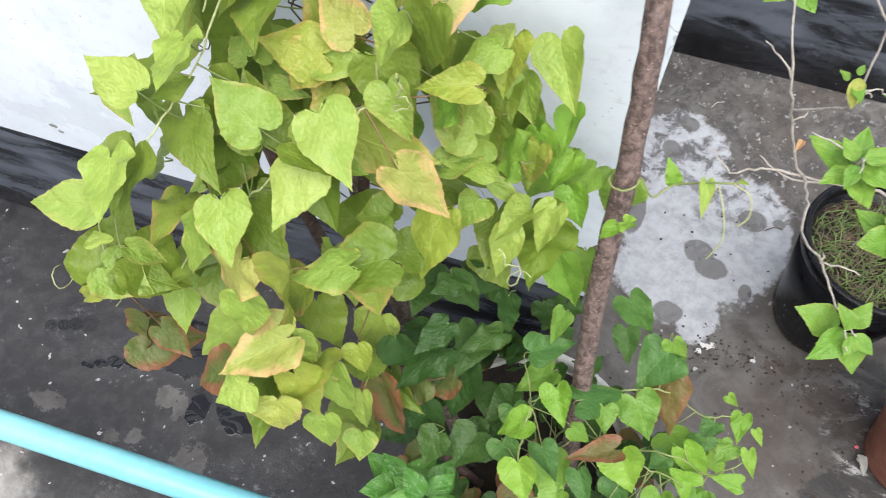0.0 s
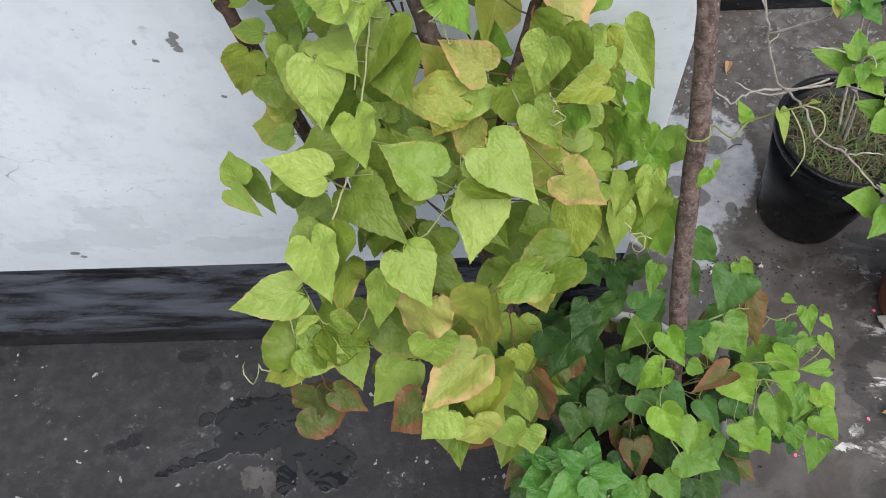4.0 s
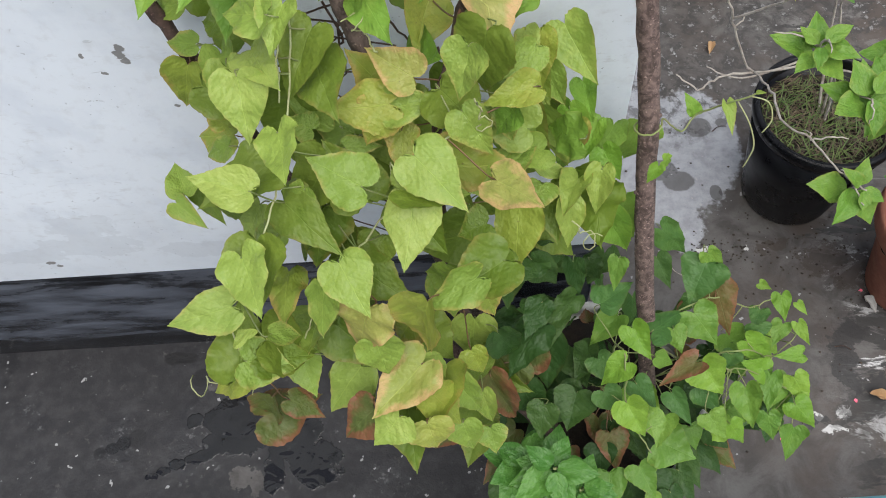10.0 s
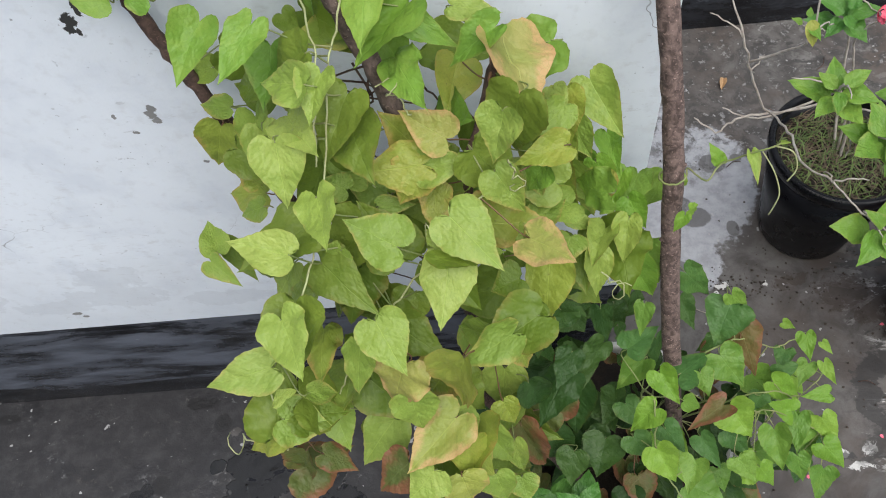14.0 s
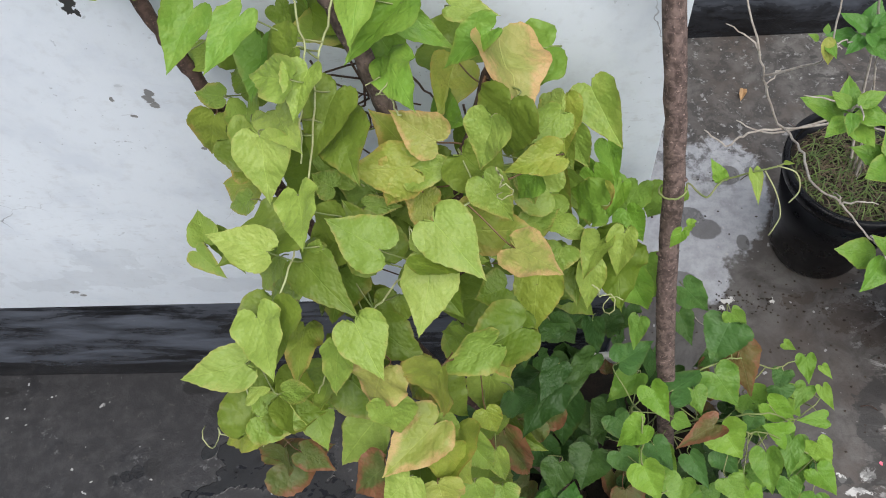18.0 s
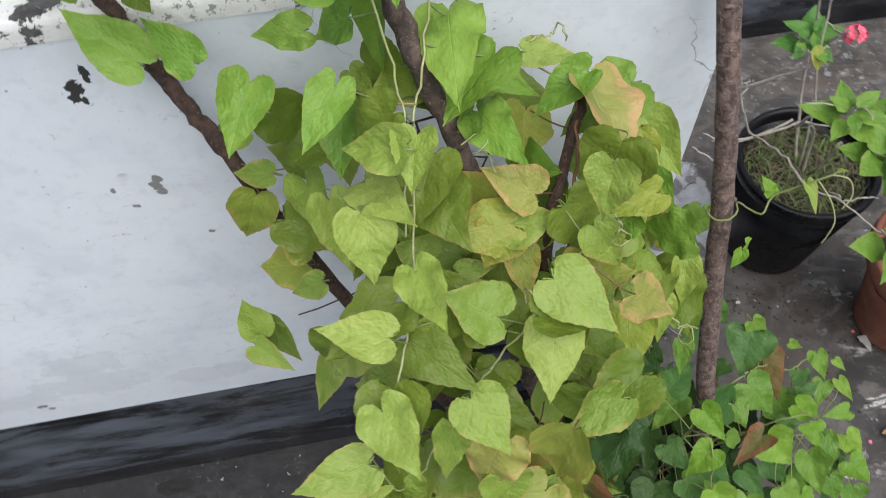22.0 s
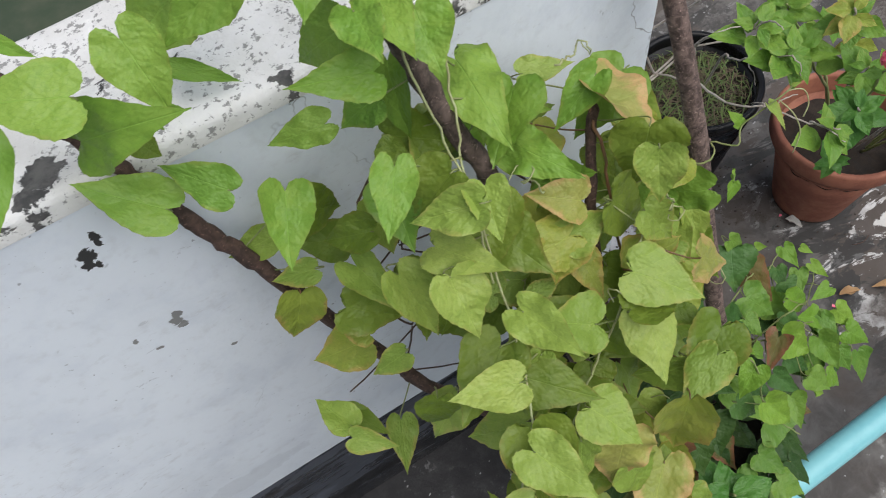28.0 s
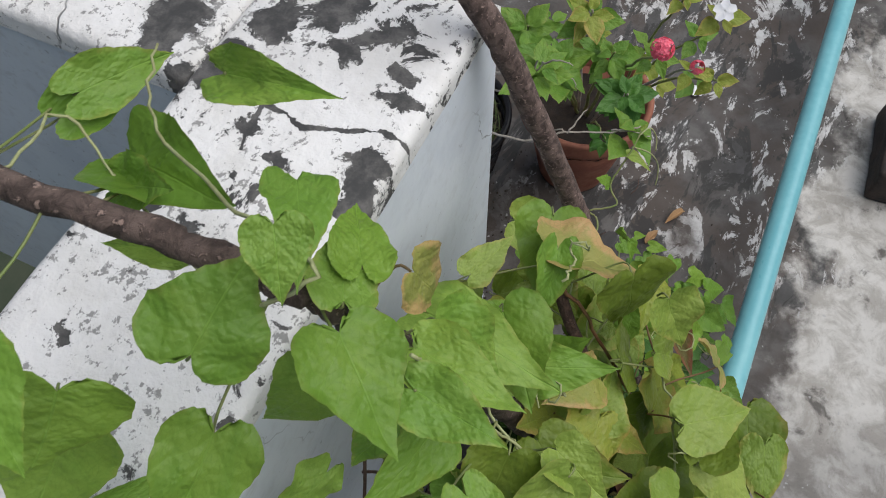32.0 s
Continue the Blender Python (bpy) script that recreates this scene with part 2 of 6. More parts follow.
def skirting_paint():
    n = Nodes("skirting_paint")
    o = n.coord.outputs["Object"]
    x, y, z = n.split(o)
    streak = n.noise(6, 7, 0.66, n.scaled(o, (1, 2, 3.4)), 0, 0.5)
    wash = n.noise(2.4, 5, 0.58, n.scaled(o, (1, 2, 3.2)), 0, 1.6)
    col = n.mix(n.ramp(streak, 0.38, 0.66), (0.007, 0.0075, 0.009), (0.026, 0.028, 0.034))
    zz = n.math("ADD", z, n.math("MULTIPLY", n.math("SUBTRACT", wash, 0.5), 0.22))
    belt = n.math("MULTIPLY", n.ramp(zz, 0.05, 0.12), n.ramp(zz, 0.325, 0.27))
    # streaky bluish grey across the band's middle, near black at top and foot
    bluish = n.math("MULTIPLY", belt, n.ramp(n.math("ADD", wash, n.math("MULTIPLY", n.math("SUBTRACT", streak, 0.5), 0.7)), 0.34, 0.66))
    col = n.mix(n.math("MULTIPLY", bluish, 0.80), col, (0.135, 0.150, 0.185))
    flake = n.ramp(n.noise(46, 5, 0.7, n.scaled(o, (1, 1, 2))), 0.68, 0.71)
    col = n.mix(n.math("MULTIPLY", flake, 0.5), col, (0.32, 0.33, 0.35))
    n.bump(n.math("ADD", streak, n.math("MULTIPLY", n.noise(90, 4), 0.3)), 0.4, 0.004)
    return n.done(col, n.ramp(bluish, 0.1, 0.8, 0.20, 0.55), 0.0, 0.4)


def floor_concrete():
    n = Nodes("floor_concrete")
    o = n.coord.outputs["Object"]
    x, y, _ = n.split(o)
    wob = n.math("MULTIPLY", n.math("SUBTRACT", n.noise(6, 6, 0.65), 0.5), 0.55)
    xe, ye = n.math("ADD", x, wob), n.math("ADD", y, wob)
    grain = n.noise(130, 4, 0.7)
    patch = n.noise(16, 7, 0.68, None, 0, 0.5)
    dirt = n.noise(34, 6, 0.7)
    # old concrete, grey and brown
    col = n.mix(n.ramp(patch, 0.35, 0.65), (0.118, 0.112, 0.107), (0.060, 0.054, 0.051))
    brown = n.math("MULTIPLY", n.ramp(n.noise(5, 5, 0.6), 0.42, 0.58), n.ramp(xe, 0.2, 0.42))
    col = n.mix(n.math("MULTIPLY", brown, 0.8), col, (0.074, 0.058, 0.049))
    # black waterproofing paint on the strip along the wall, worn off in chips
    paint = n.math("MULTIPLY", n.ramp(xe, 0.02, -0.10), n.ramp(ye, -0.46, -0.36))
    chips = n.math("MAXIMUM", n.math("MULTIPLY", n.ramp(n.noise(52, 7, 0.72, None, 0, 0.3), 0.60, 0.68), 0.6), n.blobs(o, [(-0.596, -0.238, 0.022, 0.018), (-0.57, -0.25, 0.012, 0.02), (-0.782, -0.305, 0.03, 0.014), (-0.654, -0.324, 0.014, 0.012), (-0.619, -0.314, 0.012, 0.014), (-0.513, -0.329, 0.03, 0.03), (-0.66, -0.075, 0.009, 0.008)], 0.55, 60))
    paint = n.math("MULTIPLY", paint, n.math("SUBTRACT", 1.0, n.math("MULTIPLY", chips, 0.8)))
    tar = n.mix(n.ramp(dirt, 0.4, 0.7), (0.0145, 0.0145, 0.0165), (0.032, 0.0315, 0.0335))
    col = n.mix(paint, col, tar)
    # pale cement slurry
    pale = n.blobs(o, [(0.17, 0.33, 0.12, 0.17), (0.27, 0.37, 0.075, 0.13), (0.15, 0.24, 0.10, 0.07), (0.205, 0.18, 0.035, 0.05), (0.12, 0.52, 0.09, 0.10)], 0.16, 30)
    col = n.mix(n.math("MULTIPLY", pale, 0.85), col, n.mix(n.ramp(dirt, 0.35, 0.7), (0.44, 0.455, 0.49), (0.31, 0.32, 0.345)))
    lime = n.math("MULTIPLY", n.ramp(n.noise(13, 8, 0.72, n.scaled(o, (0.6, 1.25, 1)), 0, 0.6), 0.540, 0.568), n.math("MULTIPLY", n.ramp(xe, 0.42, 0.55), n.ramp(ye, 0.22, 0.02, 0.12, 1.0)))
    col = n.mix(lime, col, n.mix(n.ramp(dirt, 0.4, 0.65), (0.58, 0.58, 0.58), (0.40, 0.39, 0.38)))
    chip = n.blobs(o, [(0.655, -0.085, 0.03, 0.010), (0.72, -0.11, 0.014, 0.014), (0.235, 0.135, 0.012, 0.006), (0.22, 0.12, 0.007, 0.006), (0.31, 0.13, 0.005, 0.004), (0.407, -0.183, 0.014, 0.010), (0.383, -0.210, 0.018, 0.007), (0.363, -0.187, 0.008, 0.007)], 0.45, 90, 0.006)
    col = n.mix(chip, col, (0.55, 0.545, 0.53))
    mould = n.math("MULTIPLY", n.ramp(n.noise(10, 8, 0.7, n.scaled(o, (0.55, 1.4, 1)), 0, 0.5), 0.53, 0.57), n.ramp(xe, 0.34, 0.50))
    col = n.mix(n.math("MULTIPLY", mould, 0.92), col, (0.036, 0.035, 0.034))
    rear = n.ramp(ye, 0.34, 0.50)
    col = n.mix(n.math("MULTIPLY", rear, n.math("MULTIPLY", n.ramp(n.noise(24, 8, 0.75, None, 0, 0.4), 0.46, 0.58), 0.85)), col, (0.045, 0.042, 0.041))
    col = n.mix(n.math("MULTIPLY", rear, n.math("MULTIPLY", n.ramp(n.noise(48, 7, 0.75), 0.57, 0.63), 0.55)), col, (0.34, 0.34, 0.34))
    patchy = n.blobs(o, [(0.43, -0.10, 0.02, 0.05), (0.455, -0.05, 0.03, 0.02), (0.36, -0.20, 0.02, 0.012), (0.48, -0.15, 0.03, 0.03), (0.55, -0.10, 0.05, 0.02)], 0.4, 32, 0.015)
    col = n.mix(n.math("MULTIPLY", patchy, 0.85), col, (0.030, 0.029, 0.029))
    spill = n.blobs(o, [(0.45, 0.10, 0.05, 0.03), (0.50, 0.07, 0.04, 0.04), (0.36, 0.14, 0.03, 0.01)], 0.6, 40, 0.02)
    col = n.mix(n.math("MULTIPLY", spill, 0.65), col, (0.050, 0.036, 0.029))
    # lighter, cleaner strip beyond the pipe
    strip = n.ramp(ye, -0.40, -0.50)
    spots = n.ramp(n.noise(12, 6, 0.6, None, 0, 0.3), 0.60, 0.67)
    clean = n.mix(n.math("MULTIPLY", spots, 0.85), n.mix(n.ramp(patch, 0.4, 0.62), (0.60, 0.585, 0.555), (0.38, 0.36, 0.33)), (0.085, 0.078, 0.07))
    col = n.mix(n.math("MULTIPLY", strip, n.ramp(xe, 0.0, 0.35, 0.35, 1.0)), col, clean)
    # drops and wet stains
    wet = n.blobs(o, [(0.215, 0.285, 0.030, 0.022), (0.188, 0.312, 0.028, 0.024), (0.273, 0.408, 0.027, 0.024), (0.124, 0.595, 0.020, 0.018), (0.099, 0.525, 0.018, 0.02), (0.281, 0.254, 0.012, 0.018), (0.158, 0.175, 0.026, 0.021), (0.321, 0.416, 0.012, 0.010), (0.06, 0.36, 0.02, 0.05)], 0.10, 40)
    col = n.mix(n.math("MULTIPLY", wet, 0.8), col, (0.09, 0.085, 0.082))
    damp = n.ramp(n.noise(7, 5, 0.6, None, 0, 0.4), 0.48, 0.62)
    col = n.mix(n.math("MULTIPLY", n.ramp(grain, 0.55, 0.75), 0.22), col, (0.02, 0.02, 0.02))
    flecks = n.math("MAXIMUM", n.ramp(n.noise(75, 2, 0.4), 0.725, 0.74), n.math("MULTIPLY", n.math("MULTIPLY", n.ramp(n.noise(85, 5, 0.7), 0.56, 0.66), n.ramp(n.noise(7, 4, 0.6), 0.50, 0.66)), n.math("MULTIPLY", paint, 0.45)))
    col = n.mix(n.math("MULTIPLY", flecks, 0.7), col, (0.42, 0.42, 0.42))
    # rain water: dull dark stains, and a shining puddle beside the vine
    stain = n.blobs(o, [(-0.848, -0.186, 0.011, 0.009), (-0.828, -0.178, 0.013, 0.010), (-0.808, -0.171, 0.016, 0.012), (-0.785, -0.163, 0.017, 0.016), (-0.735, -0.018, 0.022, 0.012), (-0.712, -0.02, 0.016, 0.010), (-1.09, -0.02, 0.022, 0.010), (-0.685, -0.058, 0.016, 0.016)], 0.14, 45, 0.003)
    pool = n.blobs(o, [(-0.644, -0.138, 0.028, 0.024), (-0.62, -0.13, 0.034, 0.030), (-0.60, -0.155, 0.05, 0.05), (-0.57, -0.14, 0.05, 0.05), (-0.64, -0.175, 0.03, 0.024), (-0.685, -0.135, 0.014, 0.012), (-0.66, -0.195, 0.016, 0.010), (-0.68, -0.202, 0.014, 0.009), (-0.705, -0.211, 0.015, 0.009), (-0.73, -0.222, 0.013, 0.008), (-0.752, -0.231, 0.012, 0.007), (-0.47, -0.22, 0.045, 0.04), (-0.51, -0.17, 0.05, 0.05), (-0.54, -0.23, 0.018, 0.04)], 0.20, 30, 0.006)
    shore = n.ramp(n.noise(24, 5, 0.65), 0.56, 0.62)
    pool = n.math("MULTIPLY", pool, n.math("SUBTRACT", 1.0, n.math("MULTIPLY", shore, n.ramp(y, -0.20, -0.24))))
    soaked = n.math("MAXIMUM", stain, pool)
    col = n.mix(n.math("MULTIPLY", soaked, 0.9), col, (0.0065, 0.0065, 0.0072))
    dry = n.math("SUBTRACT", 1.0, pool)
    relief = n.math("MULTIPLY", n.math("ADD", n.math("MULTIPLY", grain, 0.5), patch), dry)
    n.bump(n.math("ADD", relief, n.math("MULTIPLY", pool, n.math("ADD", 0.25, n.math("MULTIPLY", n.noise(22, 2, 0.4, None, 0, 0.8), 1.6)))), 0.5, 0.004)
    rough = n.math("SUBTRACT", n.math("SUBTRACT", 0.80, n.math("MULTIPLY", damp, 0.30)), n.math("MULTIPLY", n.math("MAXIMUM", wet, n.math("MULTIPLY", paint, 0.5)), 0.3))
    rough = n.math("SUBTRACT", n.math("MULTIPLY", rough, n.math("SUBTRACT", 1.0, n.math("MULTIPLY", pool, 0.93))), n.math("MULTIPLY", stain, 0.12), 0.0, True)
    return n.done(col, rough)


def bark(name, dark, light, scale=1.0):
    n = Nodes(name)
    o = n.coord.outputs["Object"]
    rings = n.noise(70 * scale, 6, 0.68, n.scaled(o, (1.2, 1.2, 1.0)), 0, 0.5)
    warts = n.ramp(n.noise(210 * scale, 3, 0.6), 0.60, 0.68)
    col = n.mix(n.ramp(rings, 0.35, 0.66), dark, light)
    col = n.mix(n.math("MULTIPLY", warts, 0.6), col, tuple(min(1, c * 2.8) for c in light))
    n.bump(n.math("ADD", rings, n.math("MULTIPLY", warts, 0.5)), 0.8, 0.004)
    return n.done(col, 0.85)


def leaf_material(name, main, second, rim, rim_amount, trans=0.20, gloss=0.46, spots=0.0):
    """A leaf: sunken ribs, a quilted blade between them, and edges that yellow."""
    n = Nodes(name)
    u, v, _ = n.split(n.coord.outputs["UV"])
    ax = n.math("ABSOLUTE", n.math("SUBTRACT", u, 0.5))
    rnd = n.random()
    other = n.math("FRACT", n.math("MULTIPLY", rnd, 17.0))
    shift = n.t.nodes.new("ShaderNodeCombineXYZ")
    n.put(shift.inputs[0], n.math("MULTIPLY", rnd, 37.0)), n.put(shift.inputs[1], n.math("MULTIPLY", rnd, 11.0))
    uv = n.vmath("ADD", n.coord.outputs["UV"], shift.outputs[0])
    cloud = n.noise(2.2, 5, 0.62, uv, 0, 0.4)
    col = n.mix(n.ramp(n.math("ADD", cloud, n.math("MULTIPLY", n.math("SUBTRACT", rnd, 0.5), 0.45)), 0.34, 0.68), main, second)
    # paler and deeper leaves side by side, and blotches within one
    deep = tuple(c * k for c, k in zip(main, (0.62, 0.74, 0.75)))
    col = n.mix(n.math("MULTIPLY", other, 0.42), col, deep)
    col = n.mix(n.math("MULTIPLY", n.ramp(n.noise(5.5, 4, 0.6, uv, 0, 0.5), 0.52, 0.68), 0.25), col, deep)
    # yellowing from the margin inwards
    out = n.t.nodes.new("ShaderNodeUVMap")
    out.uv_map = "Rim"
    hem = n.split(out.outputs[0])[0]
    edge = n.math("ADD", n.math("MULTIPLY", hem, 0.75), n.math("MULTIPLY", v, 0.28))
    edge = n.math("ADD", edge, n.math("MULTIPLY", n.math("SUBTRACT", n.noise(3.4, 5, 0.65, uv), 0.5), 1.3))
    edge = n.math("ADD", edge, n.math("MULTIPLY", n.math("SUBTRACT", other, 0.5), 0.4))
    tan = n.math("MULTIPLY", n.ramp(edge, 0.92 - 0.75 * rim_amount, 1.30 - 0.75 * rim_amount), min(1.0, 0.3 + rim_amount))
    col = n.mix(tan, col, rim)
    worn = n.math("ADD", hem, n.math("MULTIPLY", n.math("SUBTRACT", n.noise(7, 4, 0.6, uv), 0.5), 0.5))
    col = n.mix(n.math("MULTIPLY", n.ramp(worn, 0.90, 1.06), 0.25 + 0.6 * min(rim_amount, 0.5)), col, tuple(c * k for c, k in zip(rim, (0.85, 0.75, 0.7))))
    # midrib and side ribs
    lift = n.math("SUBTRACT", v, n.math("MULTIPLY", n.math("POWER", ax, 0.85), 0.80))
    bend = n.math("MULTIPLY", n.math("SUBTRACT", n.noise(3.2, 2, 0.5, uv), 0.5), 0.16)
    saw = n.math("PINGPONG", n.math("MULTIPLY", n.math("ADD", lift, bend), 4.6), 0.5)
    side = n.ramp(saw, 0.05, 0.0)
    rib = n.ramp(ax, 0.014, 0.002)
    net = n.t.nodes.new("ShaderNodeTexVoronoi")
    net.feature = "DISTANCE_TO_EDGE"
    n.put(net.inputs["Scale"], 18.0), n.put(net.inputs["Vector"], n.vmath("ADD", uv, n.scaled(n.noise(6, 3, 0.5, uv, 1), (0.10, 0.10, 0))))
    mesh = n.ramp(net.outputs["Distance"], 0.08, 0.0)
    pale = tuple(min(1, c * 1.35 + 0.02) for c in main)
    # darker vein net: shade of the quilt's grooves mixed into the colour
    col = n.mix(n.math("MULTIPLY", mesh, 0.30), col, tuple(c * k for c, k in zip(main, (0.60, 0.72, 0.60))))
    col = n.mix(n.math("MULTIPLY", n.math("MAXIMUM", rib, n.math("MULTIPLY", side, 0.55)), 0.42), col, pale)
    freckle = n.ramp(n.noise(46, 2, 0.5, uv), 0.66, 0.74)
    col = n.mix(n.math("MULTIPLY", freckle, 0.35), col, pale)
    if spots:
        holes = n.ramp(n.noise(13, 3, 0.5, uv), 0.69, 0.72)
        col = n.mix(n.math("MULTIPLY", holes, spots), col, (0.10, 0.055, 0.02))
    dirt = n.ramp(n.noise(26, 4, 0.7, uv), 0.6, 0.75)
    col = n.mix(n.math("MULTIPLY", dirt, 0.14), col, (0.30, 0.30, 0.16))
    pillow = n.t.nodes.new("ShaderNodeTexVoronoi")
    pillow.feature = "SMOOTH_F1"
    n.put(pillow.inputs["Scale"], 16.0), n.put(pillow.inputs["Smoothness"], 0.7), n.put(pillow.inputs["Vector"], n.vmath("ADD", uv, n.scaled(n.noise(5, 3, 0.5, uv, 1), (0.14, 0.14, 0))))
    quilt = n.math("ADD", n.math("MULTIPLY", n.ramp(saw, 0.0, 0.34), 0.45), n.math("MULTIPLY", pillow.outputs["Distance"], -1.5))
    quilt = n.math("ADD", quilt, n.math("MULTIPLY", n.noise(6.5, 2, 0.45, uv), 0.30))
    nrm = n.bump(n.math("SUBTRACT", quilt, n.math("MULTIPLY", rib, 0.8)), 0.40, 0.0012)
    n.done(col, n.ramp(n.noise(9, 4, 0.6, uv), 0.3, 0.7, gloss - 0.06, gloss + 0.14), 0.0, 0.36)
    tr = n.t.nodes.new("ShaderNodeBsdfTranslucent")
    n.put(tr.inputs["Color"], n.mix(0.35, col, tuple(min(1, c * 1.4) for c in second)))
    n.t.links.new(nrm, tr.inputs["Normal"])
    mx = n.t.nodes.new("ShaderNodeMixShader")
    mx.inputs[0].default_value = trans
    n.t.links.new(n.bsdf.outputs[0], mx.inputs[1])
    n.t.links.new(tr.outputs[0], mx.inputs[2])
    n.t.links.new(mx.outputs[0], n.out.inputs["Surface"])
    return n.mat


def plain(name, a, b, rough=0.5, scale=20.0, bump=0.15, spec=0.5, stretch=(1, 1, 1)):
    n = Nodes(name)
    k = n.noise(scale, 5, 0.62, n.scaled(n.coord.outputs["Object"], stretch))
    fine = n.noise(scale * 7, 4, 0.6)
    col = n.mix(n.ramp(n.math("ADD", k, n.math("MULTIPLY", n.math("SUBTRACT", fine, 0.5), 0.4)), 0.32, 0.68), a, b)
    n.bump(n.math("ADD", k, n.math("MULTIPLY", fine, 0.4)), bump, 0.003)
    return n.done(col, n.ramp(k, 0.3, 0.7, rough - 0.08, rough + 0.1), 0.0, spec)


WALL, COPING, SKIRT, FLOOR = wall_paint(), coping_paint(), skirting_paint(), floor_concrete()
STAKE = bark("stake_bark", (0.062, 0.041, 0.035), (0.215, 0.150, 0.130), 1.6)
WOOD = bark("vine_bark", (0.040, 0.024, 0.018), (0.105, 0.062, 0.048), 1.4)
GREYWOOD = bark("grey_bark", (0.055, 0.038, 0.032), (0.160, 0.115, 0.097), 1.2)
TINT = {
    "B": leaf_material("leaf_lime", (0.275, 0.375, 0.068), (0.345, 0.425, 0.098), (0.48, 0.40, 0.14), 0.16),
    "G": leaf_material("leaf_green", (0.222, 0.322, 0.052), (0.288, 0.37, 0.070), (0.45, 0.35, 0.11), 0.24, spots=0.4),
    "F": leaf_material("leaf_fresh", (0.178, 0.328, 0.044), (0.245, 0.380, 0.062), (0.38, 0.37, 0.09), 0.10),
    # the fresh green darkened, so that shade on a leaf lies in its tint
    "E": leaf_material("leaf_shady", (0.150, 0.280, 0.034), (0.200, 0.325, 0.046), (0.24, 0.23, 0.06), 0.10, 0.22),
    "A": leaf_material("leaf_apricot", (0.33, 0.35, 0.090), (0.43, 0.37, 0.12), (0.58, 0.35, 0.17), 0.50, spots=0.3),
    # a shaded copy of the green leaf, its shade put into the tint
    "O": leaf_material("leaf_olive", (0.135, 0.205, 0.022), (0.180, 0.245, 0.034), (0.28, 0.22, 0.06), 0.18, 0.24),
    "K": leaf_material("leaf_bright", (0.160, 0.305, 0.032), (0.215, 0.355, 0.046), (0.34, 0.38, 0.08), 0.05),
    "C": leaf_material("creeper_leaf", (0.120, 0.245, 0.034), (0.175, 0.300, 0.046), (0.30, 0.29, 0.07), 0.08, spots=0.3),
    # the creeper's darker, bluer green
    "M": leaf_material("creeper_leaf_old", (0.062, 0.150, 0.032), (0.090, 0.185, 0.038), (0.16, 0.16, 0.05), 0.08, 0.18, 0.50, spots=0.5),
    # very dark green: shade inside the growth, put into the leaf colour
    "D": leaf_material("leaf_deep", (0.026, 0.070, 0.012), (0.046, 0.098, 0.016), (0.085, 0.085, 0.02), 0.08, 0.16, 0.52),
    "Y": leaf_material("leaf_yellowing", (0.26, 0.325, 0.046), (0.32, 0.34, 0.060), (0.48, 0.31, 0.10), 0.34, spots=0.5),
    "T": leaf_material("leaf_tan", (0.30, 0.34, 0.066), (0.38, 0.36, 0.095), (0.56, 0.35, 0.16), 0.48, spots=0.4),
    "R": leaf_material("leaf_russet", (0.10, 0.13, 0.030), (0.16, 0.105, 0.036), (0.22, 0.085, 0.045), 0.62, 0.2, spots=0.5),
    "S": leaf_material("leaf_shrub", (0.072, 0.200, 0.032), (0.11, 0.26, 0.044), (0.12, 0.22, 0.04), 0.05, 0.20, 0.36),
    "P": leaf_material("leaf_potted", (0.130, 0.270, 0.034), (0.205, 0.340, 0.050), (0.34, 0.34, 0.08), 0.14, 0.22, 0.44),
}
STEM = plain("green_stem", (0.16, 0.22, 0.06), (0.25, 0.26, 0.11), 0.55, 60)
REDSTEM = plain("red_stem", (0.20, 0.09, 0.045), (0.13, 0.10, 0.04), 0.55, 60)
TENDRIL = plain("tendril", (0.40, 0.44, 0.22), (0.30, 0.30, 0.14), 0.6, 80)
TWIG = plain("dry_twig", (0.30, 0.255, 0.215), (0.46, 0.42, 0.37), 0.8, 90, 0.5)
BLACKPOT = plain("black_plastic", (0.004, 0.004, 0.005), (0.009, 0.009, 0.011), 0.30, 18, 0.08, 0.22)
CLAY = plain("terracotta", (0.33, 0.125, 0.075), (0.24, 0.085, 0.055), 0.72, 22, 0.3)
WHITEPOT = plain("white_plastic", (0.62, 0.61, 0.58), (0.45, 0.44, 0.41), 0.45, 16, 0.1)
SOIL = plain("dark_soil", (0.013, 0.010, 0.008), (0.034, 0.025, 0.019), 0.95, 60, 0.9)
STRAW = plain("dry_grass", (0.15, 0.112, 0.07), (0.060, 0.043, 0.028), 0.8, 40, 0.1)
GRASS = plain("green_grass", (0.065, 0.115, 0.024), (0.12, 0.165, 0.04), 0.6, 40, 0.1)
PIPE = plain("blue_pvc", (0.17, 0.47, 0.53), (0.23, 0.55, 0.60), 0.35, 9, 0.05, 0.5, (0.4, 1, 1))
BRICKBLACK = plain("mouldy_block", (0.018, 0.016, 0.015), (0.06, 0.045, 0.038), 0.85, 25, 0.8)
CRUMB = plain("soil_crumbs", (0.030, 0.022, 0.018), (0.075, 0.058, 0.046), 0.95, 50, 0.6)


# ---- building helpers ----
def part(name, bm, material, parent=None, label="", smooth=True):
    me = bpy.data.meshes.new(name)
    bm.to_mesh(me)
    bm.free()
    me.materials.append(material)
    if smooth:
        me.polygons.foreach_set("use_smooth", [True] * len(me.polygons))
    ob = new(name, me)
    if parent:
        ob.parent = parent
    return tagged(ob, label)


def thing(name, at, label, category, group="", kind=""):
    ob = new(name)
    ob.location = at
    return tagged(ob, label, category, group, kind)


def under(ob, parent):
    """Hang a part under its thing and leave it where it was built in the world."""
    ob.parent = parent
    ob.matrix_parent_inverse = Matrix.Translation(-parent.location)
    return ob


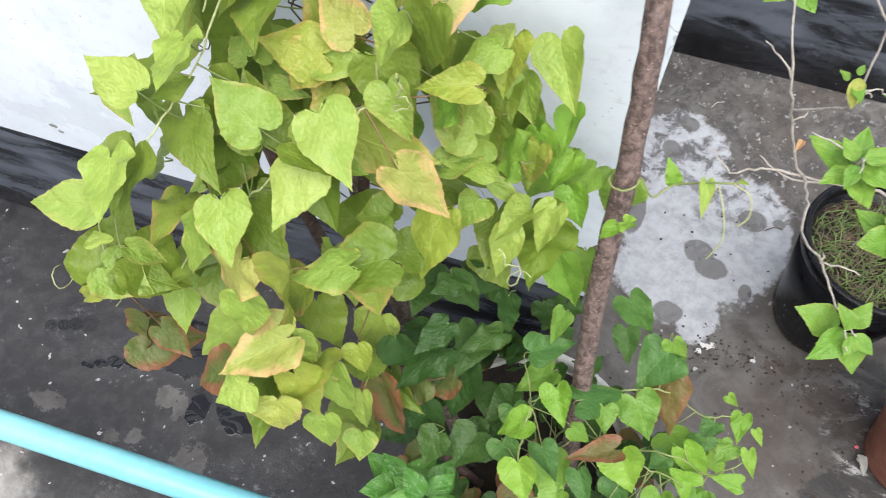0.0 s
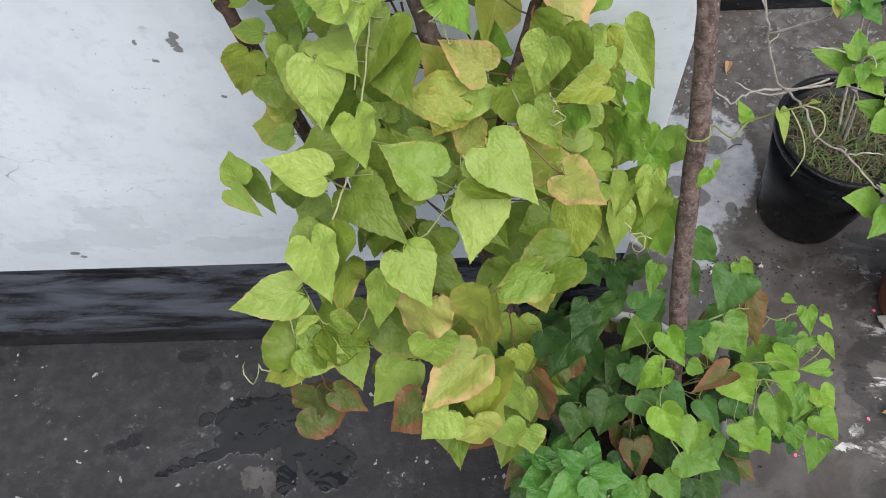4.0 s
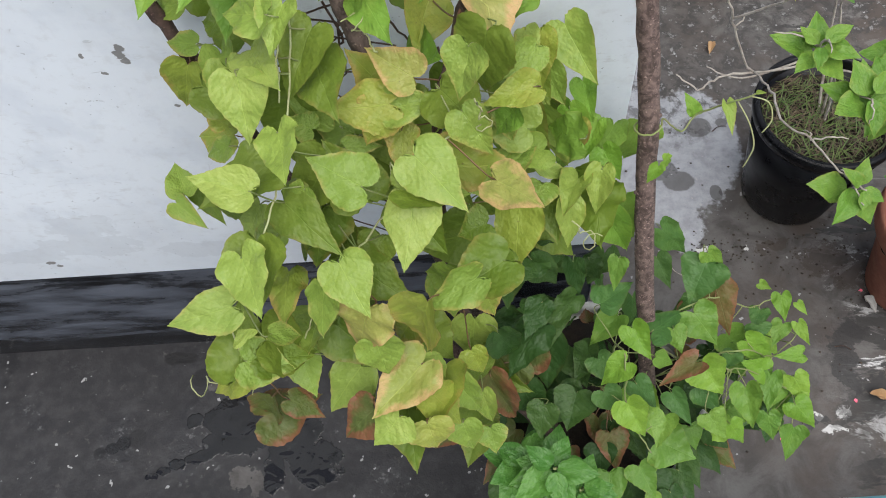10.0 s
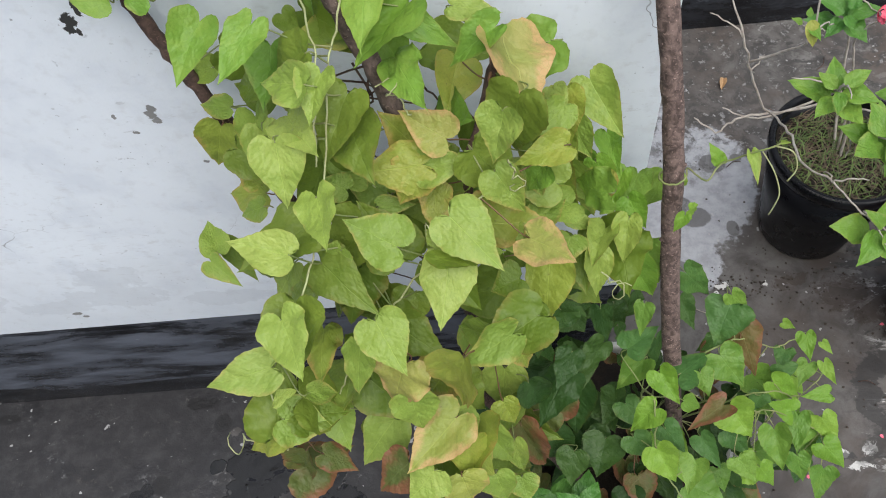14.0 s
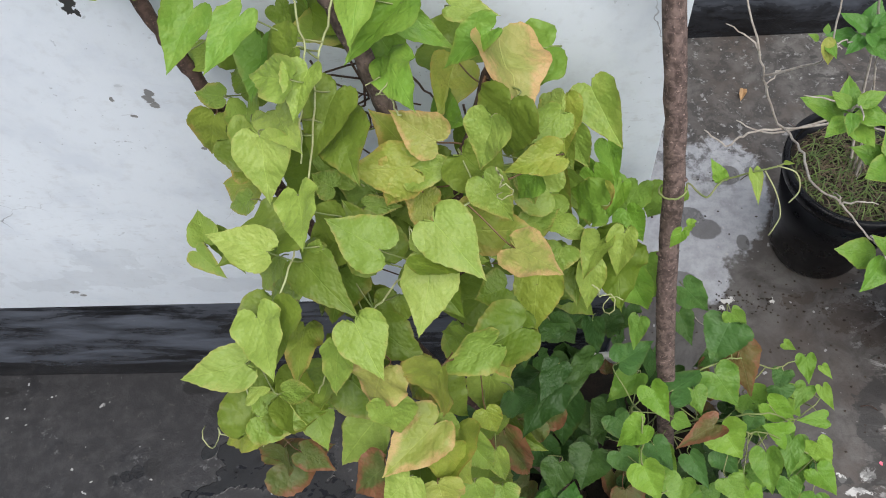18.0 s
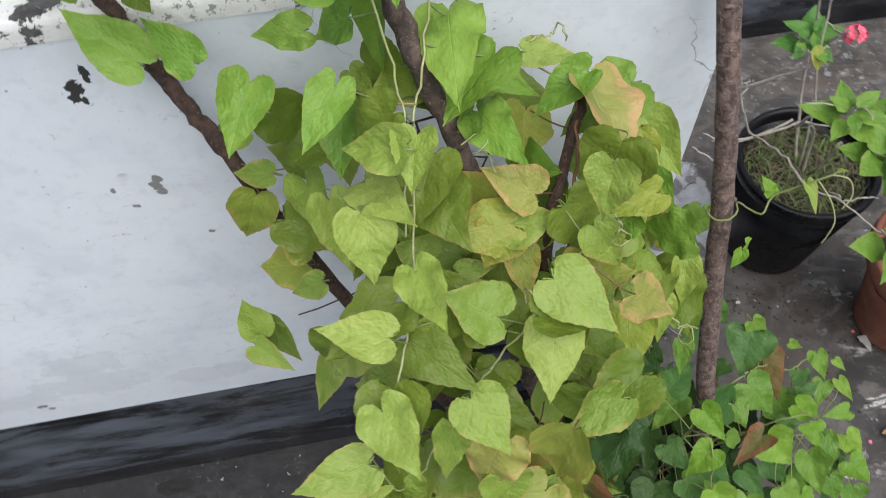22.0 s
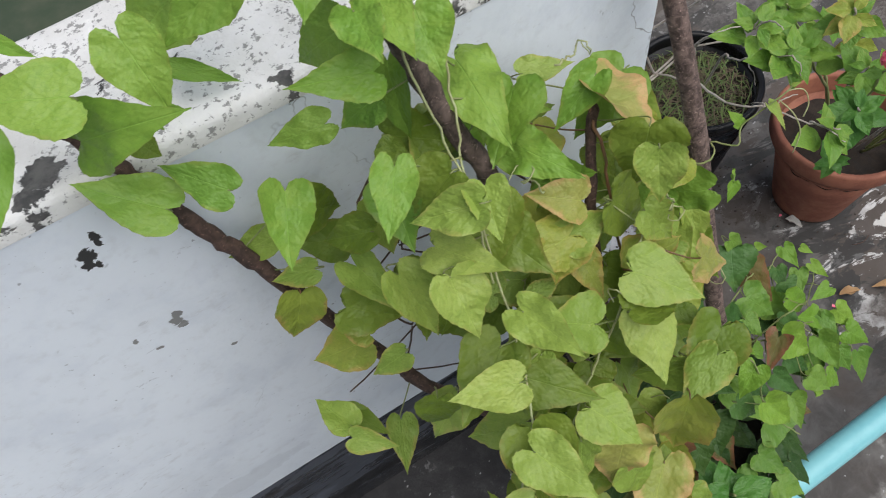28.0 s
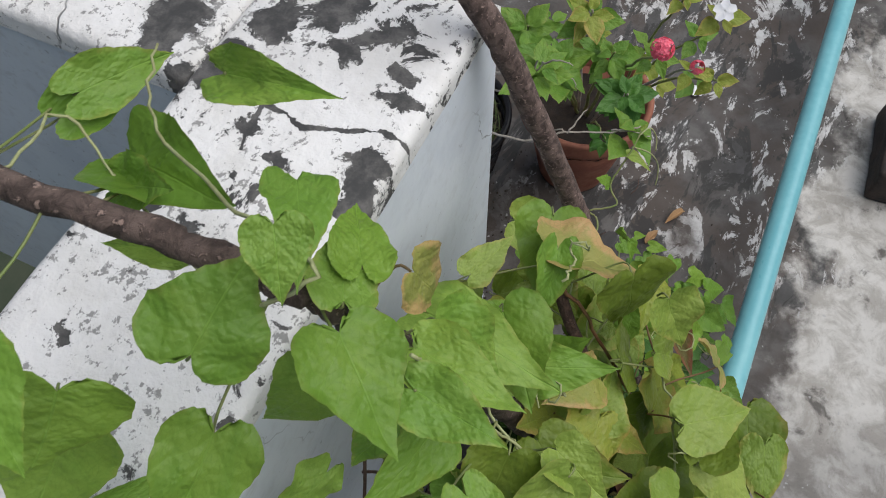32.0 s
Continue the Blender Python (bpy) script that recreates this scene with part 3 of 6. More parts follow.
def box(bm, lo, hi, bevel=0.0, seg=2, cuts=0):
    c = [(a + b) / 2 for a, b in zip(lo, hi)]
    s = [b - a for a, b in zip(lo, hi)]
    r = bmesh.ops.create_cube(bm, size=1.0, matrix=Matrix.Translation(c) @ Matrix.Diagonal((*s, 1)))
    if cuts:
        bmesh.ops.subdivide_edges(bm, edges=bm.edges[:], cuts=cuts, use_grid_fill=True)
    if bevel:
        bmesh.ops.bevel(bm, geom=bm.edges[:], offset=bevel, segments=seg, affect="EDGES", profile=0.6)
    return bm


def tube(bm, pts, radii, sides=8, wob=0.0, seed=0, cap=True):
    """A round, tapering, slightly uneven limb along pts."""
    rnd = random.Random(seed)
    pts = [Vector(p) for p in pts]
    rings, ref = [], Vector((0.3, 0.9, 0.2))
    for i, p in enumerate(pts):
        d = (pts[min(i + 1, len(pts) - 1)] - pts[max(i - 1, 0)]).normalized()
        a = d.cross(ref).normalized()
        b = d.cross(a)
        r = radii[i] if isinstance(radii, (list, tuple)) else radii
        rings.append([bm.verts.new(p + (a * math.cos(k * math.tau / sides) + b * math.sin(k * math.tau / sides)) * r * (1 + wob * rnd.uniform(-1, 1))) for k in range(sides)])
    for r0, r1 in zip(rings[:-1], rings[1:]):
        for k in range(sides):
            bm.faces.new((r0[k], r0[(k + 1) % sides], r1[(k + 1) % sides], r1[k]))
    if cap:
        bm.faces.new(rings[0][::-1])
        bm.faces.new(rings[-1])
    return bm


def bowed(pts, steps=6, jitter=0.0, seed=0):
    """Points of a smooth line through pts."""
    rnd = random.Random(seed)
    pts = [Vector(p) for p in pts]
    out = []
    for i in range(len(pts) - 1):
        p0, p1, p2, p3 = pts[max(i - 1, 0)], pts[i], pts[i + 1], pts[min(i + 2, len(pts) - 1)]
        for k in range(steps):
            t = k / steps
            q = 0.5 * ((2 * p1) + (p2 - p0) * t + (2 * p0 - 5 * p1 + 4 * p2 - p3) * t * t + (3 * p1 - p0 - 3 * p2 + p3) * t * t * t)
            out.append(q + Vector((rnd.uniform(-1, 1), rnd.uniform(-1, 1), rnd.uniform(-1, 1))) * jitter)
    return out + [pts[-1]]


def taper(n, a, b):
    return [a + (b - a) * i / max(n - 1, 1) for i in range(n)]


def lathe(bm, profile, sides=40, at=(0, 0, 0), wob=0.0):
    rings = []
    for r, z in profile:
        rings.append([bm.verts.new((at[0] + r * (1 + wob * math.sin(3 * k * math.tau / sides + z * 9)) * math.cos(k * math.tau / sides), at[1] + r * math.sin(k * math.tau / sides), at[2] + z)) for k in range(sides)])
    for r0, r1 in zip(rings[:-1], rings[1:]):
        for k in range(sides):
            bm.faces.new((r0[k], r0[(k + 1) % sides], r1[(k + 1) % sides], r1[k]))
    return bm


# ---- the terrace: floor and the parapet, which steps back round a corner ----
H, BAND, THICK, BACK = 0.96, 0.300, 0.162, 0.765

bm = bmesh.new()
bmesh.ops.create_grid(bm, x_segments=60, y_segments=60, size=3.0)
for v in bm.verts:
    v.co.z = 0.004 * (noise.noise(v.co * 2.3) + 0.5 * noise.noise(v.co * 7)) - 0.003
outside = [f for f in bm.faces if (f.calc_center_median().y > 0.12 and f.calc_center_median().x < -0.04) or f.calc_center_median().y > 0.86]
bmesh.ops.delete(bm, geom=outside, context="FACES")
floor = part("floor", bm, FLOOR)
tagged(floor, "worn wet concrete terrace floor with black mould stains", "floor", "", "structure")


def wall_piece(name, lo, hi, label):
    """A parapet: painted wall, black skirting band set back a little, weathered coping."""
    w = thing(name, (lo[0], lo[1], 0), label, "wall", "", "structure")
    b = bmesh.new()
    box(b, (lo[0], lo[1], BAND), (hi[0], hi[1], H - 0.016))
    under(part("wall_face", b, WALL, None, smooth=False), w)
    return w


def skirting(parent, a, b, out):
    """The black band at a wall's foot, from a to b, bulging into a small fillet towards out."""
    a, b, out = Vector((*a, 0)), Vector((*b, 0)), Vector((*out, 0))
    bm = bmesh.new()
    prof = [(-0.006, BAND + 0.004), (-0.002, BAND - 0.004), (-0.004, 0.23), (-0.003, 0.15), (-0.005, 0.08), (-0.008, 0.035), (-0.010, 0.012), (-0.012, -0.006)]
    n = 48
    grid = [[bm.verts.new(a + (b - a) * (i / n) + out * (d + 0.0022 * noise.noise(Vector((i * 0.31, z * 9, a.x)))) + Vector((0, 0, z + (0.0035 * noise.noise(Vector((i * 0.9, 3, a.y))) if z > 0.25 else 0)))) for d, z in prof] for i in range(n + 1)]
    for g0, g1 in zip(grid[:-1], grid[1:]):
        for k in range(len(prof) - 1):
            bm.faces.new((g0[k], g0[k + 1], g1[k + 1], g1[k]))
    bmesh.ops.recalc_face_normals(bm, faces=bm.faces[:])
    return under(part("skirting_band", bm, SKIRT, None, "black bitumen-painted skirting band"), parent)


def coping(parent, lo, hi):
    bm = bmesh.new()
    nx, ny = max(2, int((hi[0] - lo[0]) / 0.02)), max(2, int((hi[1] - lo[1]) / 0.02))
    grid = []
    for i in range(nx + 1):
        row = []
        for j in range(ny + 1):
            x, y = lo[0] + (hi[0] - lo[0]) * i / nx, lo[1] + (hi[1] - lo[1]) * j / ny
            worn = 0.55 * max(0, x + 0.024) if y < THICK + 0.01 and hi[0] < 0.1 else 0
            row.append(bm.verts.new((x, y, H - worn + 0.0025 * noise.noise(Vector((x * 17, y * 17, 4))))))
        grid.append(row)
    for i in range(nx):
        for j in range(ny):
            bm.faces.new((grid[i][j], grid[i + 1][j], grid[i + 1][j + 1], grid[i][j + 1]))
    edge = [e for e in bm.edges if e.is_boundary]
    g = bmesh.ops.extrude_edge_only(bm, edges=edge)
    for v in g["geom"]:
        if isinstance(v, bmesh.types.BMVert):
            v.co.z = H - 0.022
            v.co.x += 0.001 * (1 if v.co.x > (lo[0] + hi[0]) / 2 else -1)
    bmesh.ops.recalc_face_normals(bm, faces=bm.faces[:])
    rim = [e for e in bm.edges if len(e.link_faces) == 2 and e.calc_face_angle() > 0.9 and min(v.co.z for v in e.verts) > H - 0.01]
    bmesh.ops.bevel(bm, geom=rim, offset=0.008, segments=3, affect="EDGES", profile=0.5)
    return under(part("coping", bm, COPING, None, "white coping blotched with black mould"), parent)


front = wall_piece("wall_front", (-2.6, 0.0), (0.0, THICK), "low white parapet wall with a black skirting band")
skirting(front, (-2.6, 0.0), (0.0, 0.0), (0, -1))
coping(front, (-2.6, -0.001), (0.001, THICK))
side = wall_piece("wall_return", (-THICK, THICK), (0.0, BACK + THICK), "white parapet return with a black skirting band")
skirting(side, (0.0, 0.0), (0.0, BACK), (1, 0))
coping(side, (-THICK, THICK), (0.001, BACK + THICK))
back = wall_piece("wall_back", (0.0, BACK), (2.8, BACK + THICK), "white parapet wall behind the flower pots")
skirting(back, (0.0, BACK), (2.8, BACK), (0, -1))
coping(back, (0.0, BACK), (2.8, BACK + THICK))

# what lies below and beyond the parapet
bm = bmesh.new()
bmesh.ops.create_grid(bm, x_segments=40, y_segments=40, size=400.0, matrix=Matrix.Translation((0, 0, -3.2)))
ground = part("ground", bm, plain("garden_ground", (0.035, 0.055, 0.030), (0.075, 0.085, 0.055), 0.9, 0.7, 0.5))
tagged(ground, "dark planted ground far below the terrace", "ground", "", "structure")

# unseen wall, added to hold back low sky light and deepen the contrast
bm = bmesh.new()
box(bm, (-3.0, -3.0, 0.0), (3.0, -2.8, 2.2))
light_block = part("wall_house", bm, WALL, None, "", False)
tagged(light_block, "plain unseen wall added on the terrace's other side to block low sky light", "wall", "", "structure")


# ---- leaves ----
HEART = [(0.0, 0.0), (0.03, -0.06), (0.09, -0.125), (0.18, -0.165), (0.29, -0.160), (0.40, -0.095), (0.475, 0.0), (0.50, 0.10), (0.49, 0.21), (0.445, 0.34), (0.37, 0.475), (0.28, 0.61), (0.185, 0.74), (0.090, 0.865), (0.025, 0.955), (0.0, 1.0)]
ARROW = [(0.0, 0.0), (0.04, -0.07), (0.13, -0.15), (0.25, -0.19), (0.37, -0.15), (0.44, -0.05), (0.47, 0.06), (0.44, 0.18), (0.38, 0.32), (0.30, 0.47), (0.22, 0.61), (0.14, 0.75), (0.065, 0.88), (0.0, 1.0)]
OVATE = [(0.0, 0.0), (0.10, 0.01), (0.22, 0.04), (0.34, 0.10), (0.43, 0.19), (0.49, 0.30), (0.50, 0.40), (0.47, 0.51), (0.40, 0.63), (0.30, 0.74), (0.19, 0.85), (0.09, 0.93), (0.0, 1.0)]


def varied(outline, rnd):
    """One leaf's own outline: (right half, left half)."""
    lobe, tip, belly = rnd.uniform(0.7, 1.35), rnd.uniform(-0.05, 0.35), rnd.uniform(-0.05, 0.10)
    halves = []
    for s in (0, 1):
        wide, ph = rnd.uniform(0.92, 1.06), rnd.uniform(0, 50)
        half = []
        for k, (x, y) in enumerate(outline):
            if 0 < k < len(outline) - 1:
                g = 1 + 0.07 * noise.noise(Vector((k * 0.28 + ph, s, 2.0)))
                x = x * wide * g * (1 + belly * math.sin(math.pi * max(y, 0))) * (1 - tip * max(0, (y - 0.5) / 0.5) * (1 - 0.4 * y))
                y = y * lobe if y < 0 else y + 0.02 * noise.noise(Vector((k * 0.35, ph, 5.0)))
            half.append((x, y))
        halves.append(half)
    return halves


def finer(outline):
    """The same outline with a rounded point between each two."""
    out = []
    for k in range(len(outline) - 1):
        a, b, c, d = outline[max(k - 1, 0)], outline[k], outline[k + 1], outline[min(k + 2, len(outline) - 1)]
        out += [b, tuple((9 * (b[i] + c[i]) - a[i] - d[i]) / 16 for i in (0, 1))]
    return out + [outline[-1]]


def leaf_mesh(seed, outline, fold=0.16, droop=0.10, curl=0.0):
    """A blade: stalk end at the origin, tip at (0, 1, 0), 1 wide, facing +z, cupped and waved."""
    rnd = random.Random(seed)
    bm = bmesh.new()
    uv, rim = bm.loops.layers.uv.new("UVMap"), bm.loops.layers.uv.new("Rim")
    outline = finer(outline)
    n, steps = len(outline), 6
    halves = varied(outline, rnd)
    ph, lean, hook, twist = rnd.uniform(0, 6.3), rnd.uniform(-0.07, 0.07), rnd.uniform(-0.16, 0.16), rnd.uniform(-0.22, 0.22)
    wave, beat, roll = rnd.uniform(0.04, 0.10), rnd.uniform(7, 15), rnd.uniform(-0.10, 0.20)
    first = sum(1 for x, y in outline[: n // 2] if y < 0.06)

    def place(x, y):
        a = abs(x) * 2
        z = fold * (a ** 1.25) * 0.5 - droop * max(y, 0) ** 2 + curl * math.sin(3 * y + ph) * 0.5 + twist * x * y
        z += wave * math.sin(beat * y + ph + (2.1 if x > 0 else 0)) * a ** 2.2 - roll * max(0, a - 0.6) ** 2
        z += 0.06 * noise.noise(Vector((x * 3.4 + seed * 3.1, y * 3.4, seed))) + 0.030 * noise.noise(Vector((x * 8, y * 8 + seed, 7.0)))
        return (x + lean * max(y, 0) ** 2 + hook * max(0, y - 0.6) ** 2, y, z)

    mid = [0.0 if k < first else (k - first + 1) / (n - first) for k in range(n)]
    cache = {}

    def vert(x, y):
        key = (round(x, 4), round(y, 4))
        if key not in cache:
            cache[key] = bm.verts.new(place(x, y))
        return cache[key], (0.5 + x, y)

    for s, half in ((-1, halves[0]), (1, halves[1])):
        lines = []
        for k, (ox, oy) in enumerate(half):
            serr = (0.006 * (1 if k % 2 else -1) + 0.006 * rnd.uniform(-1, 1)) * (1 - 0.6 * max(oy, 0)) if 3 < k < n - 1 else 0
            ex, ey = s * (ox + serr), oy + serr
            my = mid[k] ** 0.9 if 0 < k < n - 1 else oy
            lines.append([(*vert(ex * (j / steps), my + (ey - my) * (j / steps)), j / steps) for j in range(steps + 1)])
        for l0, l1 in zip(lines[:-1], lines[1:]):
            for j in range(steps):
                q, seen = [], set()
                for p in ((l0[j], l0[j + 1], l1[j + 1], l1[j]) if s > 0 else (l0[j], l1[j], l1[j + 1], l0[j + 1])):
                    if p[0] not in seen:
                        seen.add(p[0])
                        q.append(p)
                if len(q) < 3:
                    continue
                try:
                    f = bm.faces.new([p[0] for p in q])
                except ValueError:
                    continue
                f.smooth = True
                for loop, p in zip(f.loops, q):
                    loop[uv].uv, loop[rim].uv = p[1], (p[2], 0.0)
    me = bpy.data.meshes.new("leaf")
    bm.to_mesh(me)
    bm.free()
    return me


FOLDS = ((0.18, 0.12, 0.0), (0.42, 0.22, 0.03), (0.05, 0.08, 0.06), (0.28, 0.32, 0.0), (-0.16, 0.16, 0.05), (0.16, -0.05, 0.08), (0.55, 0.12, 0.02), (0.12, 0.38, 0.04), (0.34, 0.02, 0.07), (-0.08, 0.26, 0.08), (0.24, 0.18, 0.05), (0.38, 0.30, 0.08), (0.10, 0.20, 0.0), (0.30, 0.10, 0.10), (0.20, 0.26, 0.03))
HEARTS = [leaf_mesh(sd + 1, HEART, *f) for sd, f in enumerate(FOLDS)]
ARROWS = [leaf_mesh(sd + 31, ARROW, *f) for sd, f in enumerate(FOLDS[:10])]
OVALS = [leaf_mesh(sd, OVATE, f, d) for sd, f, d in ((11, 0.2, 0.12), (12, 0.36, 0.25), (13, 0.1, 0.2), (14, 0.28, 0.34))]
MADE = {}


def leaf_on(plant, base, tip, normal, width, tint, shapes, pick):
    """One leaf from its stalk end to its tip, facing along normal."""
    key = (tint, shapes[pick % len(shapes)].name)
    if key not in MADE:
        MADE[key] = shapes[pick % len(shapes)].copy()
        MADE[key].materials.append(TINT[tint])
    y = Vector(tip) - Vector(base)
    size = y.length
    y.normalize()
    z = Vector(normal)
    z = (z - z.dot(y) * y).normalized()
    x = y.cross(z)
    m = Matrix((x, y, z)).transposed().to_4x4()
    ob = new("leaf", MADE[key])
    m = Matrix.Translation(base) @ m @ Matrix.Diagonal((width, size, (width + size) / 2, 1))
    ob.parent = plant
    ob.matrix_parent_inverse = Matrix.Translation(-plant.location)
    ob.matrix_basis = m
    return ob


COUNT = {"leaf": 0}
STALKS = {}


def stalk(leaf, base, tip, normal, hold, mat, r=0.0006):
    """The thin leaf stalk: to the stem where one is near, else bent away under the blade."""
    base, tip, normal, hold = Vector(base), Vector(tip), Vector(normal).normalized(), Vector(hold)
    back = (base - tip).normalized()
    reach = (hold - base).length
    if reach < 0.07:
        line = bowed([base - normal * 0.0004, base + back * 0.10 * reach - normal * 0.20 * reach, base.lerp(hold, 0.6) - normal * 0.12 * reach, hold], 4)
    else:
        line = bowed([base - normal * 0.0004, base + back * 0.0015 - normal * 0.006, base - back * 0.006 - normal * 0.016], 4)
    b = tube(bmesh.new(), line, taper(len(line), r, r * 1.25), 5)
    ob = part("stalk", b, mat)
    ob.parent = leaf
    ob.matrix_parent_inverse = leaf.matrix_basis.inverted()
    return ob


# darker tints low on the climber, where the dimmer light is put into colour
LOW_SHADE = {"B": "G", "G": "O", "F": "O", "A": "T"}
# leaves near the top take greener tints
GREENER = {"B": "F", "G": "F", "Y": "G"}
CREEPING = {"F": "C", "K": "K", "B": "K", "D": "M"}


def leaves(plant, rows, inner=False):
    for bx, by, bz, tx, ty, tz, nx, ny, nz, w, tint in rows:
        if plant is creeper and not inner:
            tint = CREEPING.get(tint, tint)
        elif plant is climber and bz < 0.52:
            tint = LOW_SHADE.get(tint, tint)
        elif plant is climber and bz > 0.97:
            tint = GREENER.get(tint, tint)
        COUNT["leaf"] += 1
        k = COUNT["leaf"]
        ob = leaf_on(plant, (bx, by, bz), (tx, ty, tz), (nx, ny, nz), w, tint, ARROWS if plant is creeper else HEARTS, k * 7 + k // 3)
        STALKS.setdefault(plant.name, []).append((ob, Vector((bx, by, bz)), Vector((tx, ty, tz)), Vector((nx, ny, nz)), w, tint))


climber = thing("climbing_vine", (-0.06, -0.24, 0.19), "climbing vine with yellow-green heart-shaped leaves, some browning", "vine")
creeper = thing("creeping_vine", (0.03, -0.2, 0.19), "low trailing vine with bright green heart-shaped leaves", "vine")


def limb(name, plant, pts, r0, r1, mat, label="", sides=9, wob=0.10, seed=1, jitter=0.0015, steps=7):
    line = bowed(pts, steps, jitter, seed)
    b = tube(bmesh.new(), line, taper(len(line), r0, r1), sides, wob, seed)
    return under(part(name, b, mat, None, label), plant)


# leaves: stalk end, tip, facing, width, tint
# the foremost leaves of the climbing vine
leaves(climber, [
    (-0.480, -0.049, 1.069, -0.531, -0.034, 1.085, -0.20, -0.45, 0.87, 0.046, 'F'),
    (-0.442, -0.031, 1.074, -0.437, -0.064, 1.038, -0.20, -0.45, 0.87, 0.042, 'F'),
    (-0.488, -0.034, 1.023, -0.448, -0.083, 1.064, -0.83, -0.27, 0.50, 0.048, 'E'),
    (-0.538, -0.014, 1.032, -0.553, -0.062, 1.014, 0.17, -0.39, 0.91, 0.033, 'F'),
    (-0.542, 0.063, 0.999, -0.553, 0.059, 1.055, 0.22, -0.97, -0.02, 0.046, 'F'),
])
leaves(climber, [
    (-0.339, -0.128, 0.983, -0.363, -0.165, 0.972, 0.00, -0.32, 0.89, 0.032, 'B'),
    (-0.397, -0.069, 0.937, -0.421, -0.113, 0.917, 0.14, -0.43, 0.72, 0.040, 'F'),
    (-0.305, -0.169, 0.965, -0.344, -0.144, 0.946, -0.77, -0.23, 0.64, 0.032, 'B'),
    (-0.294, -0.159, 0.963, -0.306, -0.193, 0.952, -0.08, -0.13, 0.94, 0.031, 'B'),
    (-0.336, -0.180, 0.920, -0.336, -0.213, 0.881, 0.05, -0.77, 0.69, 0.041, 'B'),
    (-0.308, -0.221, 0.907, -0.296, -0.272, 0.913, -0.39, 0.09, 1.10, 0.033, 'B'),
    (-0.332, -0.252, 0.883, -0.378, -0.238, 0.888, -0.03, -0.35, 0.96, 0.033, 'B'),
    (-0.344, -0.287, 0.851, -0.326, -0.334, 0.844, -0.28, -0.10, 1.01, 0.040, 'B'),
])
leaves(climber, [
    (-0.360, -0.308, 0.815, -0.415, -0.318, 0.806, -0.15, -0.60, 1.03, 0.036, 'B'),
    (-0.257, -0.238, 0.858, -0.295, -0.222, 0.877, 0.14, -0.50, 0.94, 0.045, 'G'),
    (-0.216, -0.225, 0.872, -0.181, -0.267, 0.864, -0.19, -0.23, 0.85, 0.045, 'B'),
    (-0.220, -0.249, 0.851, -0.229, -0.295, 0.824, -0.11, -0.47, 1.02, 0.040, 'B'),
    (-0.282, -0.272, 0.804, -0.261, -0.313, 0.790, 0.02, -0.53, 0.79, 0.044, 'B'),
    (-0.178, -0.290, 0.800, -0.222, -0.307, 0.785, -0.31, -0.11, 0.91, 0.033, 'G'),
    (-0.176, -0.264, 0.740, -0.161, -0.286, 0.709, 0.30, -0.80, 0.64, 0.035, 'Y'),
    (-0.158, -0.236, 0.850, -0.117, -0.239, 0.811, 0.42, -0.76, 0.58, 0.035, 'T'),
])
leaves(climber, [
    (-0.126, -0.171, 0.874, -0.165, -0.184, 0.873, 0.19, -0.40, 0.89, 0.029, 'Y'),
    (-0.089, -0.170, 0.704, -0.088, -0.204, 0.670, 0.14, -0.58, 0.89, 0.030, 'G'),
    (-0.057, -0.145, 0.716, -0.064, -0.176, 0.682, -0.34, -0.76, 0.79, 0.029, 'G'),
    (-0.418, -0.075, 0.819, -0.440, -0.090, 0.769, -0.08, -0.75, 0.40, 0.043, 'Y'),
    (-0.391, -0.112, 0.764, -0.438, -0.096, 0.745, -0.38, -0.49, 0.92, 0.043, 'Y'),
    (-0.438, -0.177, 0.757, -0.412, -0.202, 0.756, -0.15, -0.31, 0.80, 0.023, 'G'),
    (-0.435, -0.164, 0.753, -0.449, -0.128, 0.756, 0.03, 0.08, 0.84, 0.028, 'G'),
    (-0.388, -0.135, 0.620, -0.411, -0.182, 0.614, 0.17, -0.20, 0.86, 0.033, 'G'),
])
leaves(climber, [
    (-0.470, -0.044, 0.948, -0.513, -0.020, 0.982, 0.06, -0.62, 0.81, 0.040, 'F'),
    (-0.430, -0.064, 0.960, -0.460, -0.031, 0.976, -0.31, -0.49, 0.67, 0.033, 'F'),
    (-0.257, -0.069, 0.974, -0.268, -0.147, 0.984, -0.16, 0.09, 1.10, 0.049, 'F'),
    (-0.202, -0.069, 0.928, -0.165, -0.084, 0.929, -0.07, -0.54, 0.98, 0.025, 'B'),
    (-0.246, -0.118, 0.927, -0.231, -0.173, 0.944, -0.48, 0.01, 0.93, 0.037, 'F'),
    (-0.173, -0.114, 0.945, -0.212, -0.122, 0.919, -0.60, -0.55, 0.76, 0.030, 'F'),
    (-0.354, -0.057, 0.966, -0.395, -0.046, 0.957, -0.29, -0.73, 0.56, 0.027, 'F'),
    (-0.358, -0.102, 0.893, -0.392, -0.078, 0.878, -0.44, -0.40, 0.92, 0.032, 'O'),
])
